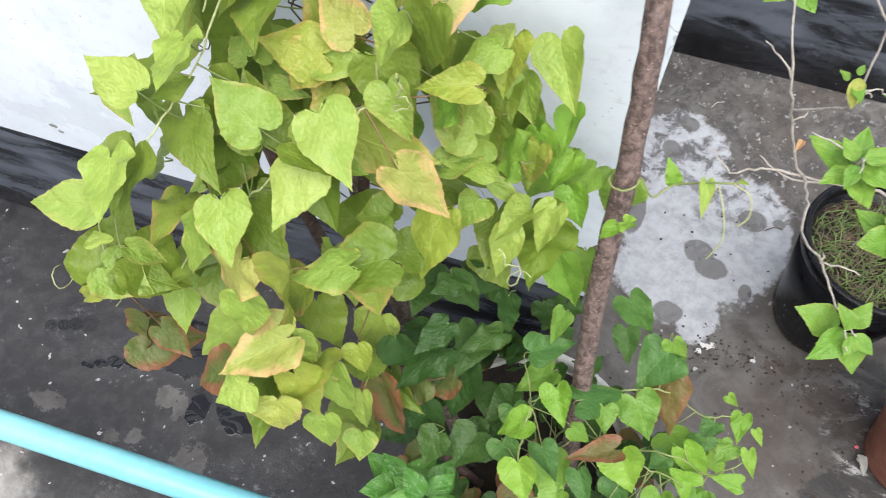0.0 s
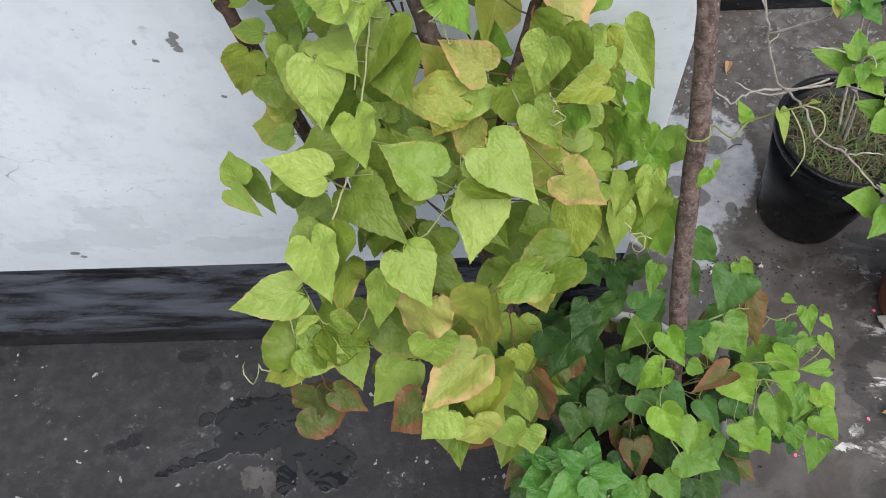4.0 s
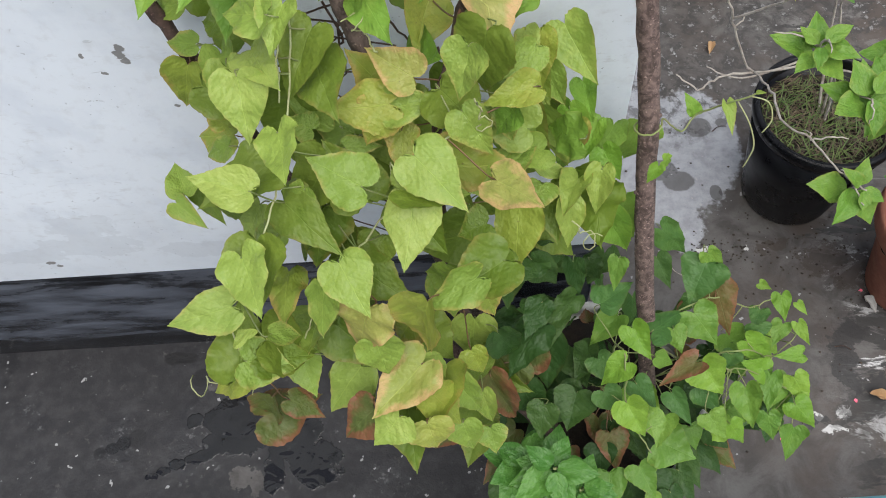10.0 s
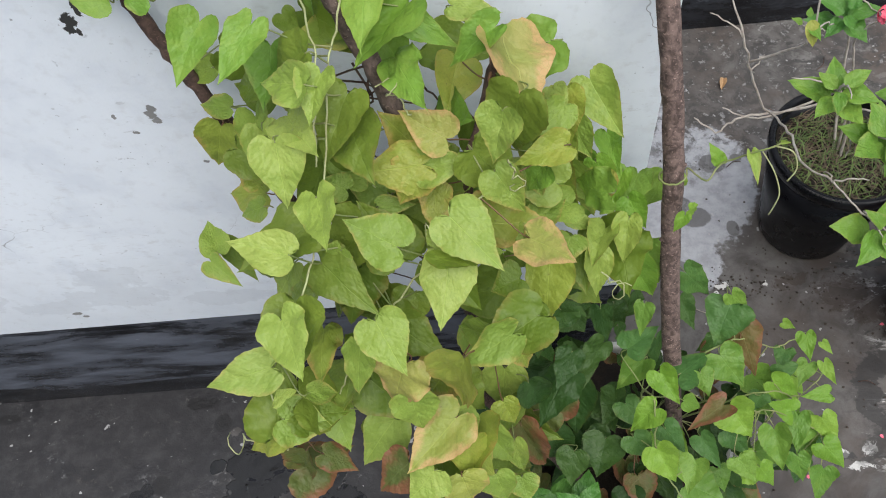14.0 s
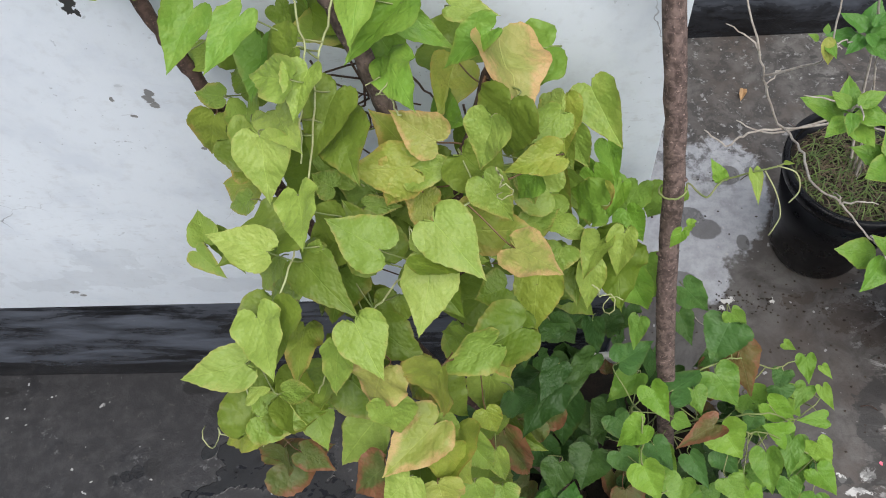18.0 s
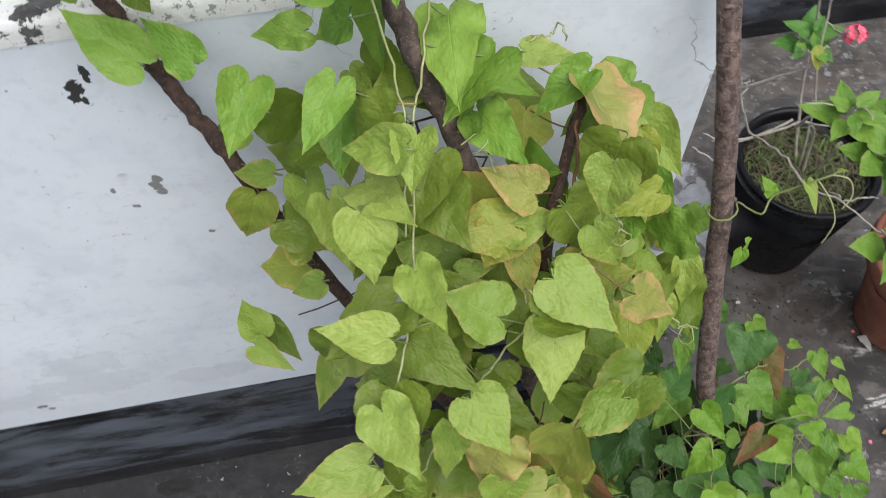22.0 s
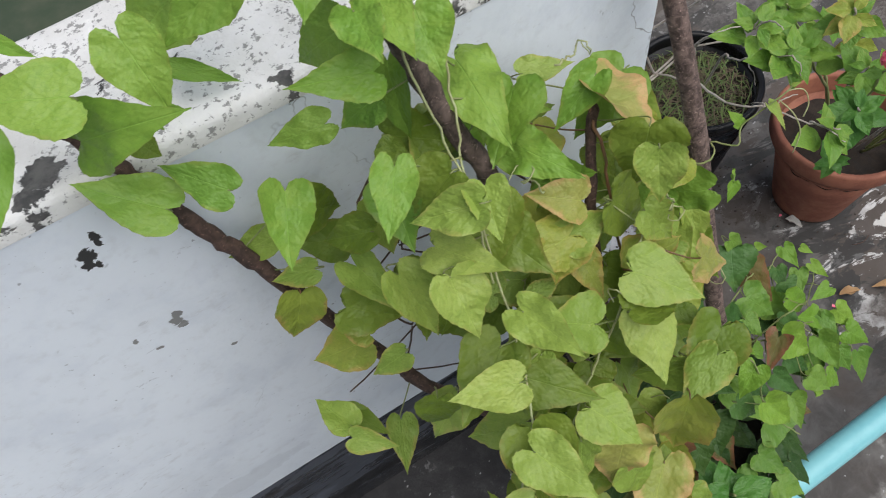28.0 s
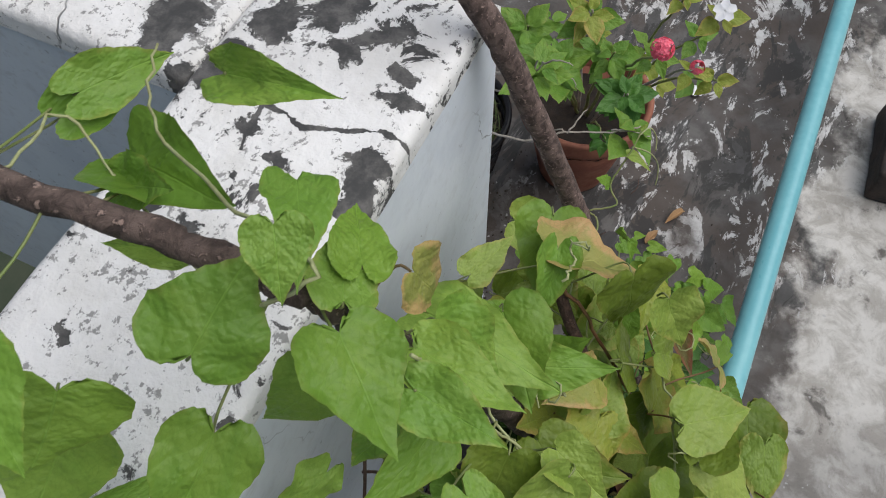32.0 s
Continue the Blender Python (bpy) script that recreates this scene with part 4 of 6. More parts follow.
leaves(climber, [
    (-0.344, -0.082, 0.895, -0.342, -0.099, 0.841, -0.01, -0.99, 0.28, 0.035, 'G'),
    (-0.374, -0.101, 0.858, -0.364, -0.154, 0.861, -0.24, 0.06, 1.00, 0.033, 'G'),
    (-0.357, -0.140, 0.885, -0.349, -0.176, 0.839, 0.02, -0.74, 0.78, 0.037, 'G'),
    (-0.330, -0.150, 0.912, -0.307, -0.201, 0.928, -0.46, 0.04, 0.96, 0.036, 'B'),
    (-0.401, -0.078, 0.847, -0.433, -0.063, 0.837, -0.54, -0.50, 0.96, 0.023, 'G'),
    (-0.316, -0.096, 1.082, -0.324, -0.144, 1.083, -0.05, 0.04, 0.82, 0.032, 'B'),
    (-0.333, -0.110, 1.048, -0.378, -0.108, 1.063, 0.19, -0.61, 0.57, 0.032, 'K'),
    (-0.336, -0.077, 1.120, -0.366, -0.113, 1.108, 0.07, -0.28, 0.78, 0.041, 'E'),
])
leaves(climber, [
    (-0.297, -0.085, 1.105, -0.286, -0.100, 1.066, -0.04, -0.95, 0.40, 0.030, 'T'),
    (-0.306, -0.069, 1.113, -0.274, -0.049, 1.108, 0.29, -0.27, 0.96, 0.028, 'K'),
    (-0.307, -0.050, 1.157, -0.337, -0.075, 1.174, 0.36, -0.21, 0.91, 0.026, 'B'),
    (-0.282, 0.080, 1.113, -0.239, 0.062, 1.108, -0.04, -0.77, 0.69, 0.029, 'F'),
    (-0.296, 0.048, 1.100, -0.312, -0.016, 1.129, -0.04, 0.37, 0.85, 0.045, 'E'),
    (-0.330, -0.257, 0.816, -0.373, -0.235, 0.776, -0.78, -0.24, 0.71, 0.039, 'G'),
    (-0.378, -0.315, 0.624, -0.390, -0.326, 0.577, -0.52, -0.88, 0.41, 0.040, 'R'),
    (-0.173, -0.186, 0.939, -0.184, -0.206, 0.905, -0.61, -0.68, 0.64, 0.036, 'G'),
])
leaves(climber, [
    (-0.216, -0.305, 0.795, -0.229, -0.316, 0.718, -0.72, -0.83, 0.32, 0.049, 'Y'),
    (-0.166, -0.108, 0.933, -0.145, -0.168, 0.911, 0.58, -0.50, 0.55, 0.064, 'A'),
])
leaves(climber, [
    (-0.276, -0.066, 0.919, -0.329, -0.117, 0.946, 0.61, -0.22, 0.76, 0.041, 'G'),
    (-0.367, -0.059, 0.834, -0.405, -0.040, 0.837, -0.18, -0.49, 0.85, 0.035, 'O'),
])
leaves(climber, [
    (-0.430, -0.149, 0.738, -0.409, -0.173, 0.707, 0.28, -0.65, 0.70, 0.022, 'O'),
    (-0.375, -0.163, 0.816, -0.405, -0.157, 0.795, -0.57, -0.46, 0.68, 0.023, 'G'),
])
leaves(climber, [
    (-0.388, -0.126, 0.799, -0.406, -0.108, 0.799, -0.26, -0.23, 0.94, 0.022, 'Y'),
    (-0.273, -0.186, 0.835, -0.244, -0.185, 0.834, 0.04, -0.46, 0.89, 0.018, 'G'),
    (-0.298, -0.226, 0.805, -0.307, -0.259, 0.767, -0.12, -0.73, 0.67, 0.049, 'O'),
])
leaves(climber, [
    (-0.138, -0.205, 0.759, -0.146, -0.249, 0.715, -0.28, -0.65, 0.70, 0.044, 'Y'),
])
leaves(climber, [
    (-0.121, -0.126, 0.866, -0.146, -0.150, 0.860, 0.03, -0.27, 0.96, 0.029, 'G'),
    (-0.117, -0.102, 0.853, -0.116, -0.137, 0.825, -0.26, -0.62, 0.74, 0.037, 'Y'),
    (-0.235, -0.175, 0.871, -0.286, -0.179, 0.872, 0.06, -0.49, 0.87, 0.040, 'Y'),
    (-0.238, -0.175, 0.866, -0.257, -0.196, 0.849, -0.16, -0.53, 0.83, 0.041, 'Y'),
])
leaves(climber, [
    (-0.215, -0.162, 0.884, -0.249, -0.148, 0.903, 0.14, -0.68, 0.72, 0.038, 'T'),
    (-0.236, -0.175, 0.866, -0.197, -0.175, 0.876, -0.21, -0.50, 0.84, 0.035, 'G'),
    (-0.180, -0.193, 0.878, -0.158, -0.216, 0.847, 0.01, -0.80, 0.60, 0.034, 'G'),
    (-0.114, -0.158, 0.773, -0.148, -0.178, 0.788, 0.47, -0.17, 0.87, 0.035, 'G'),
    (-0.082, -0.124, 0.765, -0.086, -0.143, 0.729, -0.37, -0.80, 0.47, 0.033, 'Y'),
    (-0.112, -0.139, 0.719, -0.081, -0.144, 0.702, 0.30, -0.63, 0.72, 0.017, 'B'),
    (-0.228, -0.182, 0.847, -0.229, -0.215, 0.826, -0.14, -0.53, 0.84, 0.029, 'Y'),
    (-0.355, -0.202, 0.784, -0.385, -0.212, 0.735, -0.47, -0.76, 0.45, 0.039, 'B'),
])
leaves(climber, [
    (-0.301, -0.234, 0.852, -0.319, -0.243, 0.819, -0.48, -0.76, 0.45, 0.023, 'G'),
    (-0.333, -0.254, 0.758, -0.333, -0.304, 0.775, 0.01, 0.32, 0.95, 0.035, 'Y'),
    (-0.298, -0.284, 0.784, -0.309, -0.305, 0.735, -0.25, -0.87, 0.44, 0.030, 'G'),
    (-0.264, -0.293, 0.765, -0.286, -0.319, 0.718, -0.39, -0.73, 0.57, 0.054, 'T'),
    (-0.336, -0.318, 0.783, -0.316, -0.308, 0.755, 0.81, -0.11, 0.57, 0.020, 'G'),
    (-0.224, -0.211, 0.809, -0.241, -0.199, 0.816, -0.01, -0.51, 0.86, 0.031, 'G'),
    (-0.146, -0.175, 0.778, -0.117, -0.153, 0.782, 0.07, -0.24, 0.97, 0.029, 'G'),
])
leaves(climber, [
    (-0.055, -0.093, 0.719, -0.068, -0.117, 0.692, -0.36, -0.62, 0.70, 0.022, 'K'),
    (-0.048, -0.107, 0.691, -0.031, -0.130, 0.666, -0.11, -0.77, 0.62, 0.033, 'K'),
    (-0.043, -0.136, 0.621, -0.014, -0.150, 0.558, 0.12, -0.96, 0.27, 0.041, 'K'),
    (-0.253, -0.239, 0.783, -0.265, -0.264, 0.767, -0.14, -0.47, 0.87, 0.035, 'O'),
])
leaves(climber, [
    (-0.167, -0.239, 0.793, -0.191, -0.246, 0.788, -0.07, -0.34, 0.94, 0.036, 'O'),
    (-0.150, -0.228, 0.730, -0.179, -0.245, 0.744, 0.47, -0.06, 0.88, 0.039, 'O'),
    (-0.116, -0.174, 0.742, -0.127, -0.199, 0.736, -0.12, -0.16, 0.98, 0.035, 'G'),
    (-0.176, -0.203, 0.819, -0.168, -0.228, 0.809, -0.19, -0.43, 0.88, 0.031, 'G'),
    (-0.302, -0.158, 0.839, -0.283, -0.139, 0.851, -0.05, -0.50, 0.86, 0.042, 'G'),
    (-0.300, -0.171, 0.842, -0.318, -0.164, 0.849, 0.09, -0.54, 0.84, 0.027, 'G'),
    (-0.169, -0.115, 0.863, -0.157, -0.144, 0.843, -0.18, -0.61, 0.77, 0.027, 'O'),
])
leaves(climber, [
    (-0.148, -0.154, 0.825, -0.140, -0.171, 0.801, -0.10, -0.83, 0.55, 0.023, 'G'),
    (-0.114, -0.135, 0.797, -0.096, -0.145, 0.741, -0.02, -0.98, 0.18, 0.035, 'G'),
    (-0.085, -0.108, 0.759, -0.069, -0.128, 0.722, -0.08, -0.89, 0.45, 0.031, 'K'),
    (-0.107, -0.092, 0.803, -0.093, -0.116, 0.774, -0.12, -0.80, 0.59, 0.032, 'G'),
    (-0.068, -0.063, 0.745, -0.064, -0.111, 0.743, -0.35, -0.08, 0.93, 0.026, 'K'),
    (-0.078, -0.146, 0.705, -0.099, -0.189, 0.716, 0.03, 0.24, 0.97, 0.031, 'G'),
])
leaves(climber, [
    (-0.374, -0.325, 0.729, -0.411, -0.332, 0.695, -0.56, -0.47, 0.68, 0.036, 'Y'),
    (-0.366, -0.325, 0.747, -0.332, -0.326, 0.726, 0.47, -0.31, 0.83, 0.044, 'G'),
    (-0.354, -0.324, 0.789, -0.359, -0.319, 0.797, 0.33, -0.67, 0.66, 0.022, 'G'),
    (-0.344, -0.289, 0.674, -0.332, -0.321, 0.638, 0.16, -0.71, 0.69, 0.040, 'G'),
    (-0.290, -0.298, 0.648, -0.329, -0.332, 0.612, -0.30, -0.51, 0.81, 0.048, 'B'),
    (-0.230, -0.317, 0.696, -0.275, -0.355, 0.671, -0.21, -0.35, 0.91, 0.053, 'T'),
    (-0.264, -0.308, 0.730, -0.258, -0.330, 0.695, 0.03, -0.85, 0.53, 0.043, 'G'),
])
leaves(climber, [
    (-0.356, -0.323, 0.637, -0.326, -0.333, 0.613, 0.47, -0.42, 0.78, 0.026, 'R'),
    (-0.276, -0.342, 0.658, -0.311, -0.361, 0.630, -0.41, -0.43, 0.81, 0.045, 'R'),
    (-0.253, -0.354, 0.668, -0.277, -0.376, 0.653, -0.24, -0.36, 0.90, 0.041, 'B'),
    (-0.230, -0.355, 0.648, -0.222, -0.376, 0.625, 0.06, -0.74, 0.68, 0.048, 'T'),
    (-0.223, -0.332, 0.657, -0.197, -0.349, 0.610, 0.41, -0.76, 0.50, 0.037, 'Y'),
    (-0.205, -0.309, 0.627, -0.177, -0.330, 0.573, 0.33, -0.80, 0.49, 0.033, 'G'),
    (-0.188, -0.284, 0.635, -0.177, -0.303, 0.613, 0.06, -0.75, 0.66, 0.030, 'Y'),
    (-0.171, -0.284, 0.557, -0.141, -0.314, 0.463, 0.18, -0.92, 0.35, 0.039, 'R'),
])
leaves(climber, [
    (-0.180, -0.306, 0.578, -0.172, -0.333, 0.540, -0.04, -0.83, 0.56, 0.026, 'G'),
    (-0.230, -0.311, 0.684, -0.208, -0.319, 0.646, 0.52, -0.72, 0.46, 0.030, 'G'),
    (-0.200, -0.342, 0.598, -0.191, -0.366, 0.571, 0.02, -0.74, 0.68, 0.037, 'G'),
    (-0.175, -0.330, 0.534, -0.170, -0.354, 0.521, -0.09, -0.50, 0.86, 0.034, 'G'),
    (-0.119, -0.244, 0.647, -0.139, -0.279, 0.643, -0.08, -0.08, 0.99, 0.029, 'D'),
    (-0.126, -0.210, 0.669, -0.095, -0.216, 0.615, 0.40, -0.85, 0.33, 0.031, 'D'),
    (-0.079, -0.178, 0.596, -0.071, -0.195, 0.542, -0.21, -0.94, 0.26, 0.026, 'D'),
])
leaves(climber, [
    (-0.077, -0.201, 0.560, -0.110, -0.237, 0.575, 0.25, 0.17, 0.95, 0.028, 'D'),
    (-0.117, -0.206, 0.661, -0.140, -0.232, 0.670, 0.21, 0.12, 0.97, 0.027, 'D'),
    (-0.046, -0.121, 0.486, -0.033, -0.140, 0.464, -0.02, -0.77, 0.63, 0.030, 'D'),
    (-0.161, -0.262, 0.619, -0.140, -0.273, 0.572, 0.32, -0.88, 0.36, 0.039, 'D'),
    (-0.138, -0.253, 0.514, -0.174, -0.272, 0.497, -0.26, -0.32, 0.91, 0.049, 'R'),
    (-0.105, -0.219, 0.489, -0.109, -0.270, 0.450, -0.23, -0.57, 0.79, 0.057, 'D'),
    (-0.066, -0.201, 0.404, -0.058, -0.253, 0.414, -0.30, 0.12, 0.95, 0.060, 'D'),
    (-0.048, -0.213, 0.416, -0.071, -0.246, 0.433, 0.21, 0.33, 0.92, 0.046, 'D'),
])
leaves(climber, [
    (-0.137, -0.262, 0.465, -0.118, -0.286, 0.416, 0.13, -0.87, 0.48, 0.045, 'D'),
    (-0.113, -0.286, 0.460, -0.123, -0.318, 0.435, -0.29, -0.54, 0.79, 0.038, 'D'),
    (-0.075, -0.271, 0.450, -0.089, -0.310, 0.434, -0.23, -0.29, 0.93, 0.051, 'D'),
    (-0.324, -0.082, 0.994, -0.350, -0.067, 0.969, -0.73, -0.40, 0.55, 0.030, 'B'),
    (-0.324, -0.053, 1.032, -0.363, -0.033, 1.001, -0.68, -0.50, 0.53, 0.046, 'F'),
])
leaves(climber, [
    (-0.240, -0.091, 0.944, -0.198, -0.106, 0.917, 0.17, -0.72, 0.67, 0.024, 'F'),
    (-0.126, -0.101, 0.857, -0.122, -0.137, 0.856, -0.40, -0.08, 0.91, 0.023, 'B'),
    (-0.418, -0.039, 0.856, -0.455, -0.030, 0.844, -0.37, -0.45, 0.81, 0.029, 'G'),
])
leaves(climber, [
    (-0.373, -0.207, 0.815, -0.386, -0.218, 0.769, -0.38, -0.87, 0.31, 0.035, 'O'),
    (-0.517, 0.049, 1.055, -0.489, 0.006, 1.065, -0.41, -0.03, 0.91, 0.018, 'F'),
    (-0.464, -0.008, 0.975, -0.456, -0.019, 0.966, 0.13, -0.60, 0.79, 0.020, 'O'),
])
leaves(climber, [
    (-0.422, 0.025, 0.991, -0.382, 0.006, 0.972, 0.04, -0.65, 0.76, 0.016, 'F'),
    (-0.443, 0.018, 0.962, -0.419, 0.007, 0.953, 0.02, -0.60, 0.80, 0.019, 'F'),
    (-0.328, -0.085, 0.951, -0.315, -0.106, 0.945, -0.16, -0.40, 0.90, 0.019, 'O'),
    (-0.206, -0.176, 0.800, -0.195, -0.191, 0.766, -0.03, -0.91, 0.41, 0.033, 'F'),
    (-0.141, -0.169, 0.850, -0.157, -0.175, 0.823, -0.69, -0.51, 0.52, 0.031, 'F'),
    (-0.322, 0.011, 1.090, -0.330, 0.045, 1.085, -0.52, -0.00, 0.85, 0.017, 'F'),
    (-0.294, -0.093, 1.060, -0.298, -0.126, 1.035, -0.26, -0.56, 0.78, 0.038, 'F'),
])
leaves(climber, [
    (-0.334, -0.104, 1.089, -0.339, -0.144, 1.085, -0.18, -0.08, 0.98, 0.028, 'F'),
    (-0.336, -0.065, 1.184, -0.353, -0.076, 1.172, -0.34, -0.41, 0.85, 0.021, 'B'),
    (-0.311, 0.042, 1.106, -0.313, 0.003, 1.127, -0.52, 0.42, 0.74, 0.029, 'F'),
    (-0.323, -0.071, 1.116, -0.290, -0.052, 1.112, 0.27, -0.28, 0.92, 0.028, 'F'),
    (-0.370, -0.047, 1.145, -0.339, -0.053, 1.166, -0.56, -0.41, 0.72, 0.039, 'E'),
    (-0.381, -0.047, 1.095, -0.428, -0.048, 1.073, -0.35, -0.50, 0.79, 0.038, 'E'),
])
leaves(climber, [
    (-0.391, 0.022, 1.083, -0.420, 0.017, 1.065, -0.35, -0.57, 0.74, 0.055, 'E'),
    (-0.401, 0.029, 1.136, -0.422, -0.008, 1.115, -0.04, -0.49, 0.87, 0.035, 'F'),
    (-0.402, 0.037, 1.032, -0.447, 0.036, 1.006, -0.41, -0.53, 0.74, 0.050, 'F'),
    (-0.304, -0.032, 1.199, -0.307, -0.070, 1.212, -0.60, 0.30, 0.74, 0.018, 'F'),
    (-0.291, 0.087, 1.104, -0.246, 0.067, 1.106, -0.30, -0.61, 0.73, 0.027, 'F'),
])
leaves(creeper, [
    (-0.018, -0.181, 0.453, -0.053, -0.205, 0.426, -0.39, -0.39, 0.84, 0.039, 'F'),
    (-0.029, -0.267, 0.531, -0.060, -0.282, 0.508, -0.45, -0.34, 0.83, 0.034, 'K'),
    (-0.023, -0.153, 0.547, -0.030, -0.178, 0.515, -0.39, -0.69, 0.61, 0.026, 'F'),
    (-0.044, -0.189, 0.510, 0.001, -0.158, 0.498, 0.25, 0.01, 0.97, 0.041, 'D'),
    (0.056, -0.073, 0.387, 0.070, -0.112, 0.370, -0.27, -0.46, 0.84, 0.035, 'D'),
    (0.042, -0.089, 0.494, 0.084, -0.098, 0.437, 0.31, -0.88, 0.37, 0.043, 'D'),
    (0.100, -0.115, 0.446, 0.074, -0.157, 0.419, -0.35, -0.35, 0.87, 0.068, 'D'),
    (0.102, -0.107, 0.457, 0.126, -0.124, 0.427, 0.03, -0.86, 0.51, 0.030, 'F'),
])
leaves(creeper, [
    (0.022, -0.202, 0.458, 0.074, -0.159, 0.421, 0.41, 0.25, 0.87, 0.044, 'D'),
    (0.080, -0.170, 0.424, 0.108, -0.206, 0.402, -0.15, -0.59, 0.79, 0.058, 'F'),
    (0.113, -0.138, 0.423, 0.129, -0.193, 0.388, -0.30, -0.58, 0.76, 0.055, 'R'),
    (-0.009, -0.213, 0.491, 0.008, -0.248, 0.479, -0.24, -0.41, 0.88, 0.036, 'K'),
    (0.047, -0.199, 0.445, 0.055, -0.226, 0.436, -0.30, -0.38, 0.88, 0.031, 'F'),
    (0.017, -0.238, 0.465, 0.044, -0.242, 0.444, 0.44, -0.57, 0.69, 0.023, 'F'),
    (0.067, -0.237, 0.435, 0.018, -0.266, 0.448, 0.22, 0.04, 0.97, 0.034, 'R'),
    (0.076, -0.238, 0.429, 0.098, -0.272, 0.410, -0.18, -0.56, 0.81, 0.054, 'K'),
])
leaves(creeper, [
    (0.151, -0.192, 0.376, 0.195, -0.212, 0.342, 0.20, -0.71, 0.68, 0.037, 'K'),
    (0.224, -0.203, 0.350, 0.189, -0.204, 0.351, 0.04, -0.28, 0.96, 0.026, 'K'),
    (0.167, -0.226, 0.362, 0.137, -0.219, 0.382, 0.35, -0.60, 0.72, 0.037, 'K'),
    (0.200, -0.093, 0.330, 0.214, -0.103, 0.329, -0.25, -0.43, 0.87, 0.015, 'K'),
    (0.213, -0.126, 0.359, 0.213, -0.159, 0.351, -0.40, -0.21, 0.89, 0.027, 'K'),
    (0.228, -0.140, 0.366, 0.239, -0.156, 0.359, -0.27, -0.54, 0.80, 0.014, 'K'),
    (0.226, -0.166, 0.358, 0.235, -0.194, 0.351, -0.38, -0.35, 0.85, 0.020, 'K'),
    (0.171, -0.169, 0.368, 0.173, -0.188, 0.360, -0.37, -0.42, 0.83, 0.035, 'D'),
])
leaves(creeper, [
    (0.176, -0.233, 0.358, 0.166, -0.277, 0.349, -0.36, -0.13, 0.93, 0.033, 'F'),
    (0.208, -0.233, 0.348, 0.227, -0.269, 0.329, -0.26, -0.57, 0.78, 0.037, 'K'),
    (0.131, -0.258, 0.394, 0.137, -0.302, 0.365, -0.35, -0.54, 0.76, 0.040, 'F'),
    (0.208, -0.263, 0.331, 0.235, -0.289, 0.310, -0.05, -0.67, 0.74, 0.037, 'K'),
    (0.077, -0.256, 0.398, 0.103, -0.284, 0.378, -0.07, -0.61, 0.79, 0.036, 'D'),
    (0.039, -0.266, 0.416, 0.060, -0.301, 0.391, -0.12, -0.64, 0.76, 0.032, 'D'),
    (-0.026, -0.297, 0.485, -0.008, -0.330, 0.459, -0.09, -0.66, 0.74, 0.042, 'K'),
    (-0.047, -0.278, 0.472, -0.029, -0.303, 0.454, -0.06, -0.61, 0.79, 0.037, 'D'),
])
leaves(creeper, [
    (0.080, -0.290, 0.403, 0.098, -0.317, 0.384, -0.12, -0.62, 0.77, 0.039, 'F'),
    (0.020, -0.302, 0.447, 0.005, -0.336, 0.440, -0.25, -0.09, 0.96, 0.037, 'F'),
    (0.131, -0.208, 0.378, 0.113, -0.231, 0.383, 0.01, 0.22, 0.98, 0.027, 'D'),
    (0.209, -0.162, 0.349, 0.191, -0.190, 0.345, -0.23, -0.01, 0.97, 0.028, 'F'),
    (0.183, -0.142, 0.355, 0.167, -0.172, 0.357, -0.16, 0.15, 0.98, 0.031, 'D'),
    (-0.046, -0.232, 0.450, -0.031, -0.265, 0.452, -0.35, -0.09, 0.93, 0.038, 'D'),
    (-0.006, -0.264, 0.449, 0.021, -0.287, 0.416, 0.13, -0.77, 0.63, 0.032, 'D'),
    (0.166, -0.278, 0.347, 0.173, -0.306, 0.324, -0.31, -0.67, 0.68, 0.034, 'F'),
])
leaves(creeper, [
    (0.107, -0.298, 0.385, 0.128, -0.321, 0.362, -0.03, -0.72, 0.69, 0.033, 'K'),
])


# ---- the vines' inner leaves, stalks and stems ----
rnd = random.Random(42)
# inner leaves get darker tints: shade between the leaves, set by colour
INNER_SHADE = {"F": "E", "E": "E", "B": "O", "G": "O", "Y": "G", "T": "Y", "A": "Y", "R": "R", "D": "D", "O": "O", "K": "F"}
near = [m for m in STALKS["climbing_vine"] if m[1].z > 0.45]
rnd.shuffle(near)
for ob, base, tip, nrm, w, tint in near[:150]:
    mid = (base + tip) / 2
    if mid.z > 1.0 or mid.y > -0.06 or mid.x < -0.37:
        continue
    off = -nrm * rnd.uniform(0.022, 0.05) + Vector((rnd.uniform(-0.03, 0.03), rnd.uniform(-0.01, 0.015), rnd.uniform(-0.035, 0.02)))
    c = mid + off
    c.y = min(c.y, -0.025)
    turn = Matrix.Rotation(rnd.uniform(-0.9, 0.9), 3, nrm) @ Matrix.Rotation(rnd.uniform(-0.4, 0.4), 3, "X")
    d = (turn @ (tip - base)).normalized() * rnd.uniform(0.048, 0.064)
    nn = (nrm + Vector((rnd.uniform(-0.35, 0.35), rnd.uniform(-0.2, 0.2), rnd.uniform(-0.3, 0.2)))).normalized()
    leaves(climber, [(*(c - d * 0.45), *(c + d * 0.55), *nn, d.length * rnd.uniform(0.75, 0.95), INNER_SHADE[tint])])

